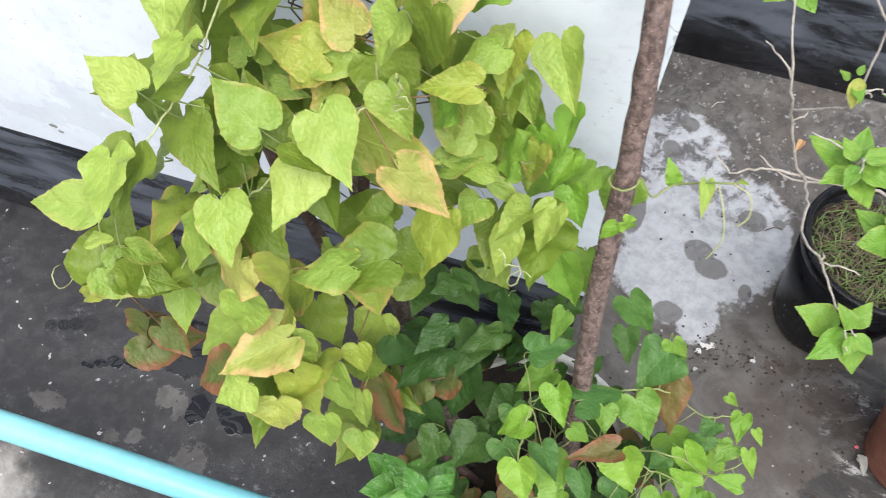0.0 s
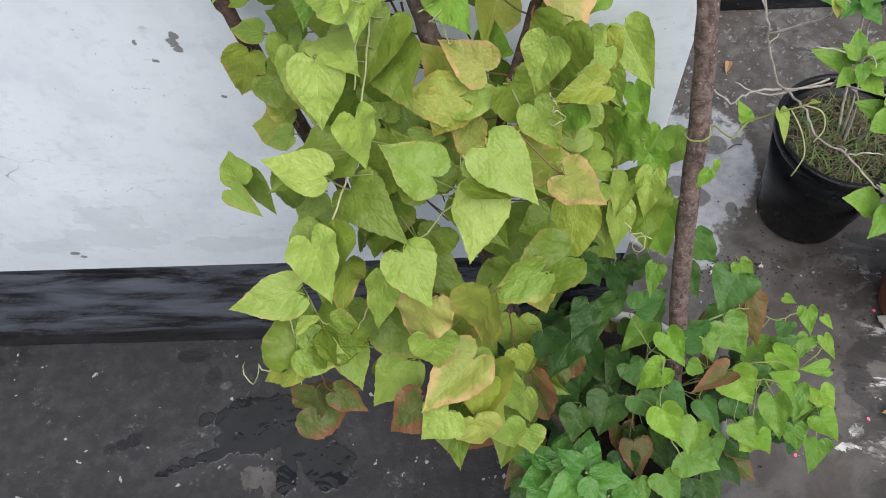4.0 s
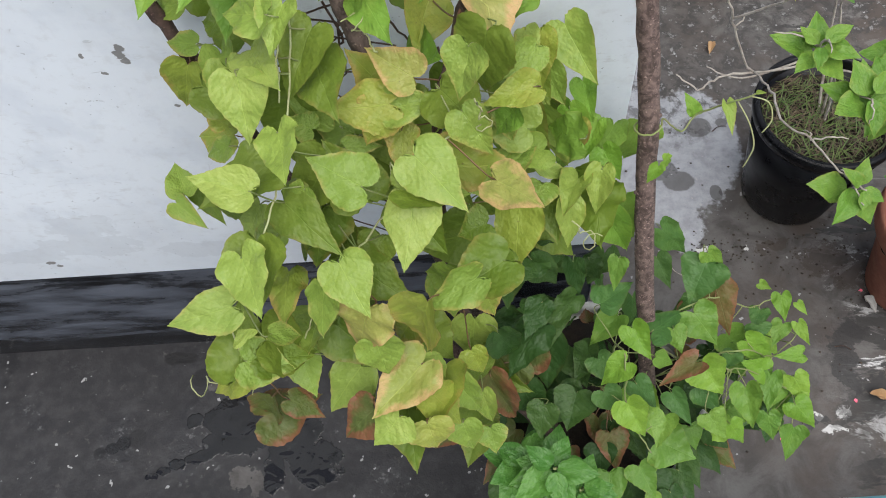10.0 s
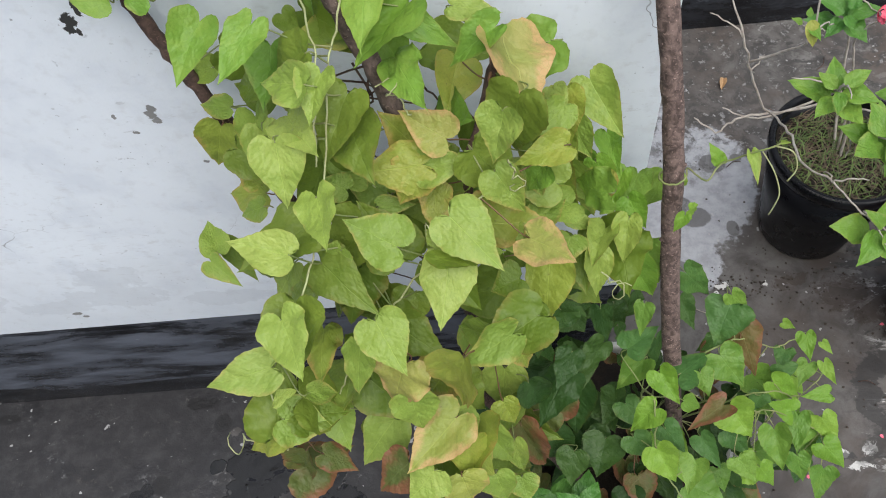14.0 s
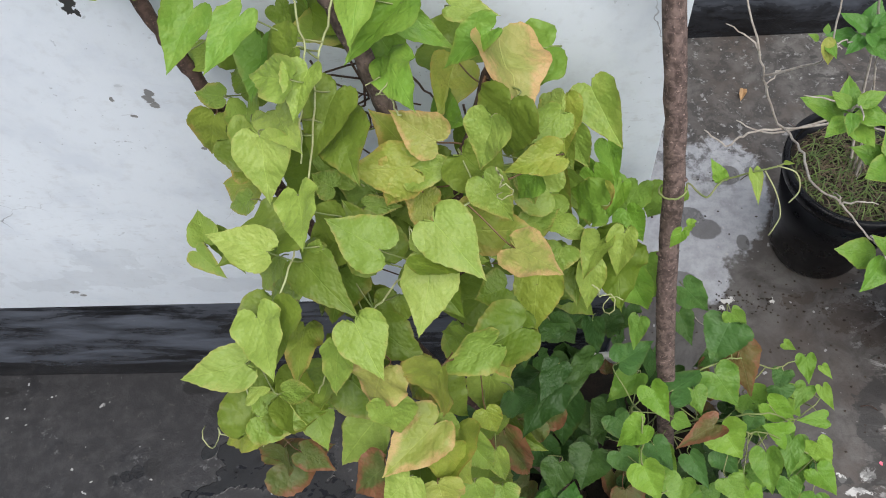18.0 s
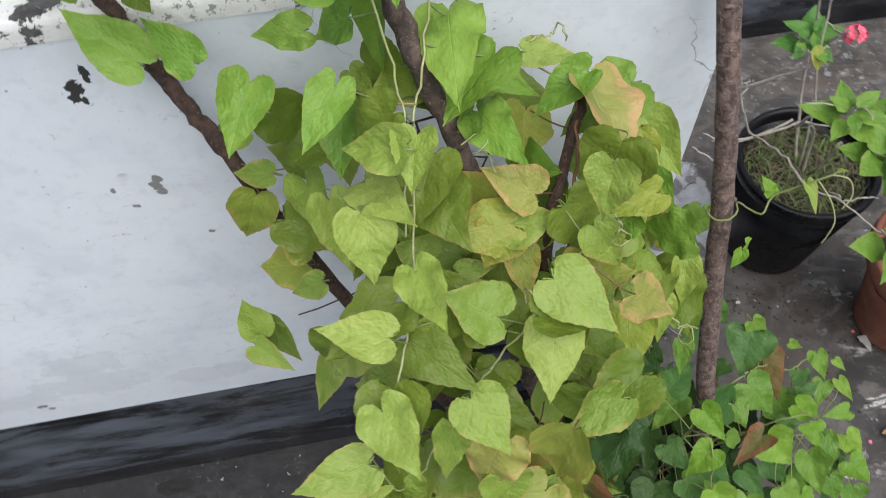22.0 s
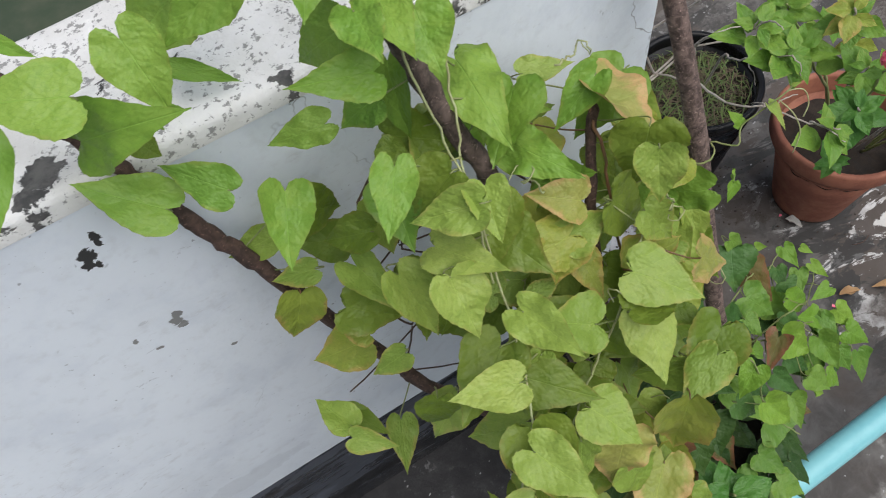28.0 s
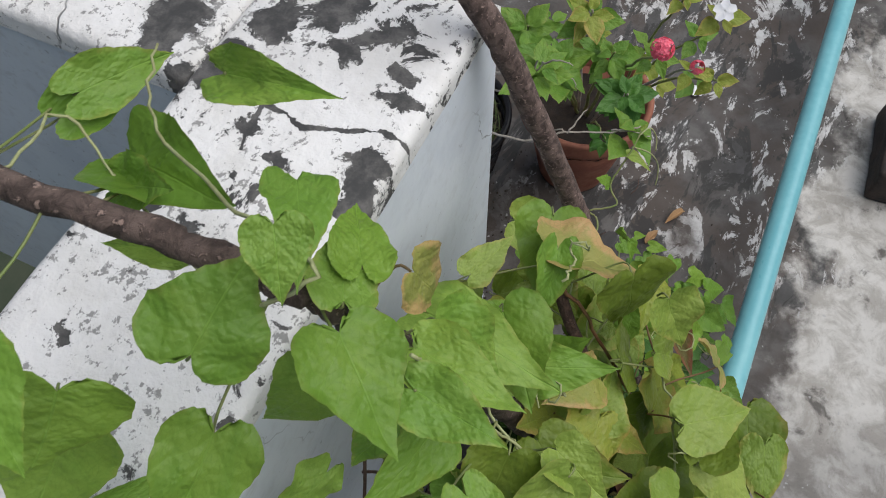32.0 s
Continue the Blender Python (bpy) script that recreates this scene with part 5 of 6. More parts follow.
# the dense low growth that fills the white pot, tinted dark to read as shade
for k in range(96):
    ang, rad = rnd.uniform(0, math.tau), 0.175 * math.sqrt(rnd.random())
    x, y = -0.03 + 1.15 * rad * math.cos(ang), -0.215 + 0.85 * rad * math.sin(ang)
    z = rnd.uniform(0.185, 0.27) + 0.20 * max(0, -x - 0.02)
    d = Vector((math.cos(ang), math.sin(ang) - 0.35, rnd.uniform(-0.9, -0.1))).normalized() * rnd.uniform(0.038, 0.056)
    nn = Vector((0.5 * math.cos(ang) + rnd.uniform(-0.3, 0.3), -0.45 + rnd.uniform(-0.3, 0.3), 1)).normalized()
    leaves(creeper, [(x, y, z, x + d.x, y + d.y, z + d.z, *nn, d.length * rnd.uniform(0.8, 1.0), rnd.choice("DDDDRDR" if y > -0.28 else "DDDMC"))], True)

# filler leaves between the trailing shoots, and over the pot's rim, some shade-tinted
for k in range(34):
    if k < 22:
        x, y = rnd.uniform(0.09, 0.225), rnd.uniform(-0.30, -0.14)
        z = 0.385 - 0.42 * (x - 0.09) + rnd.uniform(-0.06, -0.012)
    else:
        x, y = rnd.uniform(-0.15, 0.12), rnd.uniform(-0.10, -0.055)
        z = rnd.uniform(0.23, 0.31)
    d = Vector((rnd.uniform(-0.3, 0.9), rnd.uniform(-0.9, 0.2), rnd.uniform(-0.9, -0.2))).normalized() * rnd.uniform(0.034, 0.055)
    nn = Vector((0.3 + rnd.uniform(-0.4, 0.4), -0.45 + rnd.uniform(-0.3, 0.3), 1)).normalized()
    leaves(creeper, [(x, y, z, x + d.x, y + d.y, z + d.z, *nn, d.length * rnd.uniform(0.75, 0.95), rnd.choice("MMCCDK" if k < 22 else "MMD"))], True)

# leaves that hang over the pipe
leaves(creeper, [
    (-0.026, -0.322, 0.270, -0.025, -0.371, 0.258, -0.12, -0.21, 0.97, 0.051, 'F'),
    (0.012, -0.318, 0.280, 0.028, -0.359, 0.268, -0.14, -0.22, 0.97, 0.047, 'F'),
    (0.040, -0.293, 0.300, 0.082, -0.315, 0.288, -0.16, -0.23, 0.96, 0.067, 'F'),
    (0.017, -0.357, 0.260, 0.041, -0.389, 0.248, -0.14, -0.19, 0.97, 0.046, 'F'),
    (0.007, -0.244, 0.360, 0.029, -0.311, 0.348, -0.15, -0.27, 0.95, 0.051, 'K'),
    (-0.052, -0.351, 0.270, -0.076, -0.380, 0.258, -0.10, -0.20, 0.97, 0.046, 'F'),
    (-0.088, -0.362, 0.280, -0.079, -0.392, 0.268, -0.08, -0.19, 0.98, 0.045, 'D'),
    (0.087, -0.268, 0.270, 0.094, -0.296, 0.258, -0.18, -0.24, 0.95, 0.036, 'F'),
])

VINE = {
    "climbing_vine": (
        [(-0.09, -0.22, 0.15), (-0.2, -0.18, 0.33), (-0.345, -0.112, 0.60), (-0.363, -0.095, 0.646), (-0.408, -0.065, 0.76), (-0.431, -0.048, 0.832), (-0.452, -0.031, 0.880), (-0.467, -0.016, 0.912), (-0.480, -0.006, 0.95), (-0.500, 0.008, 1.0), (-0.530, 0.035, 1.07), (-0.575, 0.075, 1.13)],
        [(-0.08, -0.23, 0.15), (-0.15, -0.2, 0.4), (-0.215, -0.18, 0.65), (-0.245, -0.14, 0.82), (-0.260, -0.115, 0.89), (-0.280, -0.098, 0.95), (-0.296, -0.086, 1.01), (-0.309, -0.077, 1.06), (-0.319, -0.068, 1.093), (-0.325, -0.055, 1.114), (-0.329, -0.025, 1.122), (-0.336, 0.03, 1.13), (-0.35, 0.14, 1.15)],
        [(-0.06, -0.25, 0.15), (-0.13, -0.27, 0.38), (-0.19, -0.24, 0.6), (-0.205, -0.18, 0.8), (-0.178, -0.124, 0.9), (-0.172, -0.112, 0.925)],
        [(-0.27, -0.08, 1.0), (-0.288, -0.12, 0.955), (-0.296, -0.145, 0.938), (-0.308, -0.205, 0.88), (-0.33, -0.265, 0.845), (-0.352, -0.288, 0.81), (-0.372, -0.298, 0.785), (-0.372, -0.318, 0.735), (-0.362, -0.325, 0.70)],
        [(-0.185, -0.2, 0.87), (-0.212, -0.222, 0.85), (-0.255, -0.245, 0.805), (-0.285, -0.262, 0.775), (-0.315, -0.285, 0.74), (-0.335, -0.3, 0.70)],
    ),
    "creeping_vine": ([(0.0, -0.2, 0.2), (0.04, -0.22, 0.40), (0.09, -0.24, 0.42), (0.15, -0.23, 0.37), (0.22, -0.25, 0.32)], [(0.0, -0.2, 0.2), (0.05, -0.17, 0.4), (0.11, -0.15, 0.42), (0.17, -0.14, 0.36), (0.215, -0.12, 0.355)],
        [(0.0, -0.2, 0.2), (-0.03, -0.23, 0.48), (-0.03, -0.268, 0.535), (-0.025, -0.3, 0.47), (0.0, -0.34, 0.44)], [(0.02, -0.19, 0.2), (0.12, -0.21, 0.39), (0.19, -0.2, 0.34), (0.23, -0.17, 0.35)]),
}
HOLDS = {name: [p for pts in runs for p in bowed(pts, 8)] for name, runs in VINE.items()}
bpy.context.view_layer.update()
for name, rows in STALKS.items():
    for ob, base, tip, nrm, w, tint in rows:
        if (tip - base).length > 0.026:
            hold = min(HOLDS[name], key=lambda p: (p - base).length_squared)
            stalk(ob, base, tip, nrm, hold, STEM if tint in "BGDFEOKCM" else REDSTEM)

limb("stem", climber, VINE["climbing_vine"][0], 0.0075, 0.0058, WOOD, "brown woody stem")
limb("stem", climber, VINE["climbing_vine"][1], 0.0095, 0.0056, GREYWOOD, "thick dark woody stem")
limb("stem", climber, VINE["climbing_vine"][2], 0.0065, 0.0036, WOOD, "snapped brown stem")
limb("shoot", climber, VINE["climbing_vine"][3], 0.0009, 0.0007, TENDRIL, "pale green hanging shoot", 6, 0.05)
limb("shoot", climber, VINE["climbing_vine"][4], 0.0009, 0.0007, TENDRIL, "pale green hanging shoot", 6, 0.05)
limb("shoot", climber, [(-0.175, -0.115, 0.92), (-0.182, -0.15, 0.88), (-0.19, -0.185, 0.83), (-0.195, -0.205, 0.8)], 0.0014, 0.0011, REDSTEM, "reddish shoot", 6, 0.05)
limb("shoot", climber, [(-0.325, -0.1, 1.10), (-0.31, -0.105, 1.04), (-0.30, -0.13, 0.97), (-0.302, -0.16, 0.945), (-0.31, -0.19, 0.90)], 0.0009, 0.0007, TENDRIL, "pale green hanging shoot", 6, 0.05)
limb("shoot", climber, [(-0.352, -0.05, 1.14), (-0.335, -0.075, 1.165), (-0.32, -0.03, 1.15), (-0.29, 0.03, 1.13), (-0.25, 0.06, 1.12)], 0.0009, 0.0006, TENDRIL, "pale green arching shoot", 6, 0.05)
limb("shoot", climber, [(-0.40, 0.06, 1.17), (-0.34, 0.06, 1.14), (-0.30, 0.072, 1.122), (-0.31, 0.04, 1.104), (-0.33, -0.01, 1.10)], 0.0008, 0.0006, TENDRIL, "pale green arching shoot", 6, 0.05)


def tendril(plant, at, way, size, seed):
    r = random.Random(seed)
    at, way = Vector(at), Vector(way).normalized()
    a = way.cross(Vector((0.2, 0.3, 0.9))).normalized()
    b = way.cross(a)
    pts = []
    for i in range(22):
        t = i / 21
        c = size * 0.12 * t * (2 if t > 0.5 else 1)
        pts.append(at + way * size * (t if t < 0.7 else 0.7 + 0.3 * (t - 0.7)) + (a * math.cos(t * 14 + seed) + b * math.sin(t * 14 + seed)) * c + Vector((r.uniform(-1, 1), r.uniform(-1, 1), r.uniform(-1, 1))) * 0.0012)
    return under(part("tendril", tube(bmesh.new(), pts, taper(22, 0.0008, 0.0005), 5), TENDRIL), plant)


for k, (at, way, size) in enumerate((((-0.212, -0.225, 0.86), (-1, -0.2, 0.1), 0.03), ((-0.17, -0.20, 0.9), (0.3, -0.4, -1), 0.03), ((-0.25, -0.17, 0.87), (0.3, -0.2, -1), 0.03), ((-0.09, -0.2, 0.72), (0.6, -0.2, -1), 0.05), ((-0.385, -0.325, 0.72), (-1, -0.2, -0.3), 0.045),
        ((-0.30, -0.13, 0.9), (0.5, -0.2, -1), 0.04), ((-0.24, -0.15, 0.9), (-0.5, 0.3, 1), 0.04), ((-0.36, -0.31, 0.71), (-0.6, -0.3, -0.5), 0.05), ((-0.22, -0.13, 1.0), (1, 0, 0.2), 0.03), ((-0.28, -0.16, 0.83), (0.3, 0, -1), 0.05))):
    tendril(climber, at, way, size, k)
for k in range(14):
    x, z = rnd.uniform(-0.36, -0.2), rnd.uniform(0.6, 0.95)
    limb("twiglet", climber, [(x, -0.05, z), (x + rnd.uniform(-0.04, 0.04), -0.07, z - 0.03), (x + rnd.uniform(-0.06, 0.06), -0.06, z - 0.07), (x + rnd.uniform(-0.09, 0.09), -0.09, z - rnd.uniform(0.05, 0.11))], 0.0012, 0.0008, WOOD, "", 5, 0.1, k, 0.002, 4)

for k, pts in enumerate(VINE["creeping_vine"]):
    limb("shoot", creeper, pts, 0.0013, 0.0008, STEM, "", 6, 0.05, k)

# ---- the stake, with a young shoot twined round it ----
stake = thing("wooden_stake", (0.035, -0.275, 0.19), "rough bark-covered stick leaning on the parapet as plant stake", "stake")
line = bowed([(0.052, -0.272, 0.13), (0.045, -0.252, 0.20), (0.022, -0.195, 0.40), (0.000, -0.137, 0.60), (-0.010, -0.087, 0.75), (-0.028, -0.034, 0.90), (-0.039, -0.011, 0.965), (-0.053, 0.034, 1.05), (-0.070, 0.080, 1.15)], 8, 0.0006, 4)
under(part("stick", tube(bmesh.new(), line, taper(len(line), 0.0110, 0.0092), 14, 0.05, 5), STAKE), stake)
for k in range(9):
    p = line[6 + k * 5]
    b = bmesh.new()
    bmesh.ops.create_icosphere(b, subdivisions=2, radius=0.0032, matrix=Matrix.Translation(p + Vector((0.0085 * math.cos(k * 2.4), 0.0085 * math.sin(k * 2.4) - 0.001, 0))) @ Matrix.Diagonal((1.3, 1, 0.7, 1)))
    under(part("knot", b, STAKE), stake)
twiner = thing("twining_shoot", (-0.004, -0.13, 0.72), "young green vine shoot twined round the stake", "vine")
coil = [(-0.008 + 0.0125 * math.cos(a), -0.101 + 0.0125 * math.sin(a), 0.702 + 0.004 * a) for a in (0, 0.8, 1.6, 2.4, 3.2, 4.0, 4.8, 5.6, 6.3)]
limb("shoot", twiner, coil + [(0.016, -0.122, 0.735), (0.030, -0.110, 0.742), (0.052, -0.116, 0.764), (0.064, -0.118, 0.772), (0.075, -0.118, 0.779)], 0.0012, 0.0008, STEM, "", 6, 0.05, 1, 0.0003)
leaves(twiner, [(0.000, -0.140, 0.716, 0.016, -0.132, 0.698, 0.1, -0.7, 0.7, 0.017, "K"), (-0.006, -0.146, 0.716, -0.016, -0.156, 0.702, -0.2, -0.7, 0.7, 0.014, "K"), (0.030, -0.108, 0.743, 0.019, -0.101, 0.762, -0.1, -0.7, 0.7, 0.014, "K"), (0.052, -0.117, 0.763, 0.056, -0.142, 0.752, 0.1, -0.5, 0.8, 0.013, "B"), (0.074, -0.118, 0.779, 0.080, -0.122, 0.783, 0.1, -0.5, 0.8, 0.004, "B")])
for k, pts in enumerate(([(0.060, -0.118, 0.768), (0.070, -0.132, 0.755), (0.077, -0.142, 0.735), (0.075, -0.146, 0.718), (0.073, -0.147, 0.707)], [(0.068, -0.118, 0.775), (0.084, -0.124, 0.772), (0.089, -0.132, 0.757), (0.083, -0.136, 0.744)])):
    under(part("tendril", tube(bmesh.new(), bowed(pts, 5), 0.0007, 5), TENDRIL), twiner)



# ---- pots ----
def pot(name, at, label, material, r_rim, r_base, h, lip, lip_h, soil_at, rim_label):
    p = thing(name, at, label, "flower pot")
    wall = 0.005
    prof = [(0.0, 0.004), (r_base * 0.97, 0.003), (r_base, 0.010), (r_base + (r_rim - lip - r_base) * 0.5, h * 0.5), (r_rim - lip, h - lip_h), (r_rim - lip - wall, h - lip_h), (r_base + (r_rim - lip - r_base) * 0.45 - wall, h * 0.45), (0.0, h * 0.4)]
    part("pot_body", lathe(bmesh.new(), prof, 56), material, p)
    ring = [(r_rim - lip - 0.001, h - lip_h - 0.001), (r_rim - 0.002, h - lip_h - 0.002), (r_rim, h - lip_h + 0.003), (r_rim + 0.001, h - 0.005), (r_rim - 0.001, h - 0.001), (r_rim - 0.005, h), (r_rim - 0.010, h - 0.002), (r_rim - 0.012, h - 0.008), (r_rim - lip - wall - 0.002, h - lip_h - 0.004)]
    part("rim", lathe(bmesh.new(), ring, 56), material, p, rim_label)
    rs = r_rim - lip - 0.006
    b = bmesh.new()
    bmesh.ops.create_circle(b, cap_ends=True, segments=40, radius=rs)
    bmesh.ops.poke(b, faces=b.faces[:])
    bmesh.ops.subdivide_edges(b, edges=b.edges[:], cuts=3, use_grid_fill=True)
    for v in b.verts:
        v.co.z = soil_at + 0.010 * noise.noise(v.co * 22) + 0.006 * noise.noise(v.co * 60)
    part("soil", b, SOIL, p, "dark damp soil")
    return p


black_pot = pot("black_pot", (0.408, 0.250, 0.0), "black plastic pot on the floor filled with dry grass", BLACKPOT, 0.119, 0.082, 0.250, 0.003, 0.022, 0.205, "glossy rolled rim")
pot("terracotta_pot", (0.568, 0.039, 0.0), "red terracotta pot standing on stained concrete", CLAY, 0.122, 0.070, 0.222, 0.010, 0.034, 0.165, "thick moulded rim")
white_pot = pot("white_pot", (-0.015, -0.195, 0.0), "white plastic pot hidden under trailing vines", WHITEPOT, 0.150, 0.112, 0.2, 0.005, 0.02, 0.165, "thin white rim")

# grass in the black pot: uncountable dry and green blades
for name, mat, count, label in (("dry_grass", STRAW, 620, "matted dry straw-coloured grass in the black pot"), ("green_grass", GRASS, 520, "short green grass blades in the black pot")):
    b = bmesh.new()
    for k in range(count):
        ang, rad = rnd.uniform(0, math.tau), 0.104 * math.sqrt(rnd.random())
        p = Vector((0.408 + rad * math.cos(ang), 0.250 + rad * math.sin(ang), 0.207 + rnd.uniform(-0.004, 0.012)))
        h = rnd.uniform(0, math.tau)
        up = rnd.uniform(0.1, 0.6) if mat is STRAW else rnd.uniform(0.5, 1.2)
        d = Vector((math.cos(h), math.sin(h), up)).normalized() * rnd.uniform(0.02, 0.055)
        s = Vector((-math.sin(h), math.cos(h), 0)) * rnd.uniform(0.0006, 0.0013)
        q = p + d * 0.6
        e = p + d + Vector((0, 0, -0.012))
        if Vector((e.x - 0.408, e.y - 0.250)).length > 0.108:
            continue
        v = [b.verts.new(c) for c in (p - s, p + s, q + s * 0.8, q - s * 0.8, e)]
        b.faces.new(v[:4])
        b.faces.new((v[3], v[2], v[4]))
    tagged(part(name, b, mat), label, "grass", "", "stuff")


def whorl(plant, at, way, n, size, tint, seed, spread=0.75):
    """A tuft of pointed leaves round a shoot's end."""
    r = random.Random(seed)
    at, way = Vector(at), Vector(way).normalized()
    a = way.cross(Vector((0.3, 0.8, 0.1))).normalized()
    b = way.cross(a)
    for k in range(n):
        g = k * 2.4 + r.uniform(-0.3, 0.3)
        out = a * math.cos(g) + b * math.sin(g)
        base = at - way * (0.006 * (n - k) * 0.8) + out * 0.004
        s = size * r.uniform(0.65, 1.1) * (0.55 + 0.45 * min(1, (n - k) / (n * 0.6)))
        d = (out * spread + way * r.uniform(0.15, 0.5) + Vector((0, 0, -0.25 * r.random()))).normalized() * s
        nn = (way - out * 0.25 + Vector((0, -0.1, 0.35))).normalized()
        leaf_on(plant, base, base + d, nn, s * r.uniform(0.56, 0.72), tint, OVALS, seed * 3 + k)


bush = thing("potted_shrub", (0.41, 0.25, 0.2), "sparse leggy shrub with bare grey twigs in the black pot", "shrub")
TW = [
    [(0.41, 0.25, 0.20), (0.40, 0.26, 0.30), (0.33, 0.22, 0.40), (0.217, 0.172, 0.45), (0.17, 0.17, 0.54), (0.144, 0.167, 0.61), (0.11, 0.21, 0.70), (0.08, 0.27, 0.80)],
    [(0.217, 0.172, 0.45), (0.21, 0.10, 0.50), (0.20, 0.03, 0.53), (0.215, -0.02, 0.555), (0.231, -0.07, 0.565), (0.25, -0.10, 0.57)],
    [(0.30, 0.20, 0.42), (0.27, 0.14, 0.52), (0.22, 0.07, 0.62), (0.20, 0.03, 0.66), (0.198, 0.020, 0.68)],
    [(0.43, 0.25, 0.20), (0.42, 0.22, 0.32), (0.33, 0.14, 0.44), (0.28, 0.08, 0.52), (0.29, 0.02, 0.57)],
    [(0.16, 0.17, 0.56), (0.19, 0.13, 0.62), (0.187, 0.10, 0.68), (0.18, 0.11, 0.76)],
    [(0.41, 0.27, 0.20), (0.40, 0.34, 0.35), (0.36, 0.33, 0.5), (0.30, 0.30, 0.66), (0.27, 0.28, 0.8)],
    [(0.217, 0.172, 0.45), (0.16, 0.15, 0.47), (0.12, 0.11, 0.5), (0.09, 0.12, 0.52)],
    [(0.30, 0.21, 0.42), (0.22, 0.2, 0.40), (0.17, 0.22, 0.41)],
    [(0.35, 0.23, 0.38), (0.42, 0.16, 0.42), (0.5, 0.1, 0.44)],
]
for k, pts in enumerate(TW):
    limb("twig", bush, pts, 0.0026 if k in (0, 2, 3, 5) else 0.0018, 0.0009, TWIG, "", 6, 0.14, k + 20, 0.0016, 5)
for k in range(16):
    src = rnd.choice(TW[:6])
    p = Vector(rnd.choice(src[2:]))
    d = Vector((rnd.uniform(-1, 1), rnd.uniform(-1, 1), rnd.uniform(-0.5, 0.6))) * 0.05
    limb("twiglet", bush, [p, p + d * 0.5 + Vector((0, 0, 0.006)), p + d], 0.0013, 0.0006, TWIG, "", 5, 0.15, k, 0.002, 4)
whorl(bush, (0.198, 0.020, 0.680), (-0.1, -0.3, 1), 8, 0.046, "P", 1)
whorl(bush, (0.25, -0.10, 0.575), (0.15, -0.5, 0.8), 7, 0.045, "P", 2)
whorl(bush, (0.29, 0.02, 0.58), (0.1, -0.4, 0.9), 8, 0.052, "P", 3)
whorl(bush, (0.18, 0.10, 0.70), (0, -0.3, 1), 3, 0.02, "P", 4)
whorl(bush, (0.105, 0.215, 0.70), (-0.3, -0.5, 0.5), 6, 0.055, "P", 5, 1.0)
whorl(bush, (0.349, 0.306, 0.495), (-0.1, -0.3, 0.9), 8, 0.050, "S", 6)
limb("twig", bush, [(0.41, 0.26, 0.20), (0.40, 0.29, 0.34), (0.375, 0.30, 0.44), (0.388, 0.276, 0.505)], 0.0020, 0.0012, TWIG, "", 6, 0.1, 61)
whorl(bush, (0.5, 0.1, 0.45), (0.3, -0.3, 0.9), 6, 0.045, "P", 16)
leaf_on(bush, (0.180, 0.098, 0.70), (0.186, 0.080, 0.675), (0, -0.8, 0.5), 0.016, "T", OVALS, 2)

lantana = thing("flowering_shrub", (0.568, 0.039, 0.16), "leafy shrub with pink flower heads in the terracotta pot", "shrub")
FL = [
    ([(0.57, 0.03, 0.16), (0.50, 0.00, 0.34), (0.39, -0.05, 0.52), (0.304, -0.093, 0.640)], "P", 4, 0.034),
    ([(0.56, 0.02, 0.16), (0.50, -0.02, 0.30), (0.42, -0.05, 0.42), (0.354, -0.061, 0.500)], "S", 9, 0.050),
    ([(0.57, 0.05, 0.16), (0.50, 0.06, 0.32), (0.40, 0.05, 0.46), (0.315, 0.034, 0.565)], "P", 8, 0.052),
    ([(0.58, 0.05, 0.16), (0.53, 0.05, 0.34), (0.44, 0.03, 0.50), (0.376, 0.015, 0.606)], "Y", 6, 0.042),
    ([(0.57, 0.04, 0.16), (0.52, 0.02, 0.32), (0.46, 0.00, 0.42), (0.415, -0.02, 0.505)], "P", 6, 0.046),
    ([(0.58, 0.02, 0.16), (0.51, -0.05, 0.34), (0.40, -0.11, 0.52), (0.312, -0.136, 0.625)], "Y", 3, 0.028),
    ([(0.58, 0.06, 0.16), (0.52, 0.10, 0.34), (0.42, 0.11, 0.48), (0.345, 0.09, 0.575)], "P", 6, 0.046),
]
for k, (pts, tint, count, size) in enumerate(FL):
    limb("stem", lantana, pts, 0.0034, 0.0014, TWIG if k % 2 else STEM, "", 6, 0.1, k + 40, 0.002, 5)
    way = Vector(pts[-1]) - Vector(pts[-2])
    top = Vector(pts[-1]) - way * (0.10 if k in (0, 5) else 0.0)
    whorl(lantana, top, way + Vector((-0.02, -0.03, 0.08)), count, size, tint, 90 + k, 0.95)
    if k not in (0, 5):
        whorl(lantana, top - way * 0.22, way + Vector((-0.02, -0.03, 0.05)), 5, size * 1.05, "S" if tint == "S" else "P", 110 + k, 1.1)
        whorl(lantana, Vector(pts[-2]), way, 3, size * 0.8, tint, 130 + k, 1.0)
whorl(lantana, (0.432, -0.034, 0.292), (-0.5, -0.4, 0.8), 7, 0.036, "S", 120)
limb("stem", lantana, [(0.55, 0.02, 0.16), (0.50, 0.00, 0.24), (0.432, -0.034, 0.29)], 0.0022, 0.0014, STEM, "", 6, 0.08, 55)

PINK = plain("pink_petals", (0.80, 0.085, 0.16), (0.90, 0.22, 0.30), 0.5, 120, 0.1)
WHITE = plain("white_petals", (0.85, 0.85, 0.86), (0.75, 0.76, 0.80), 0.5, 60, 0.1)


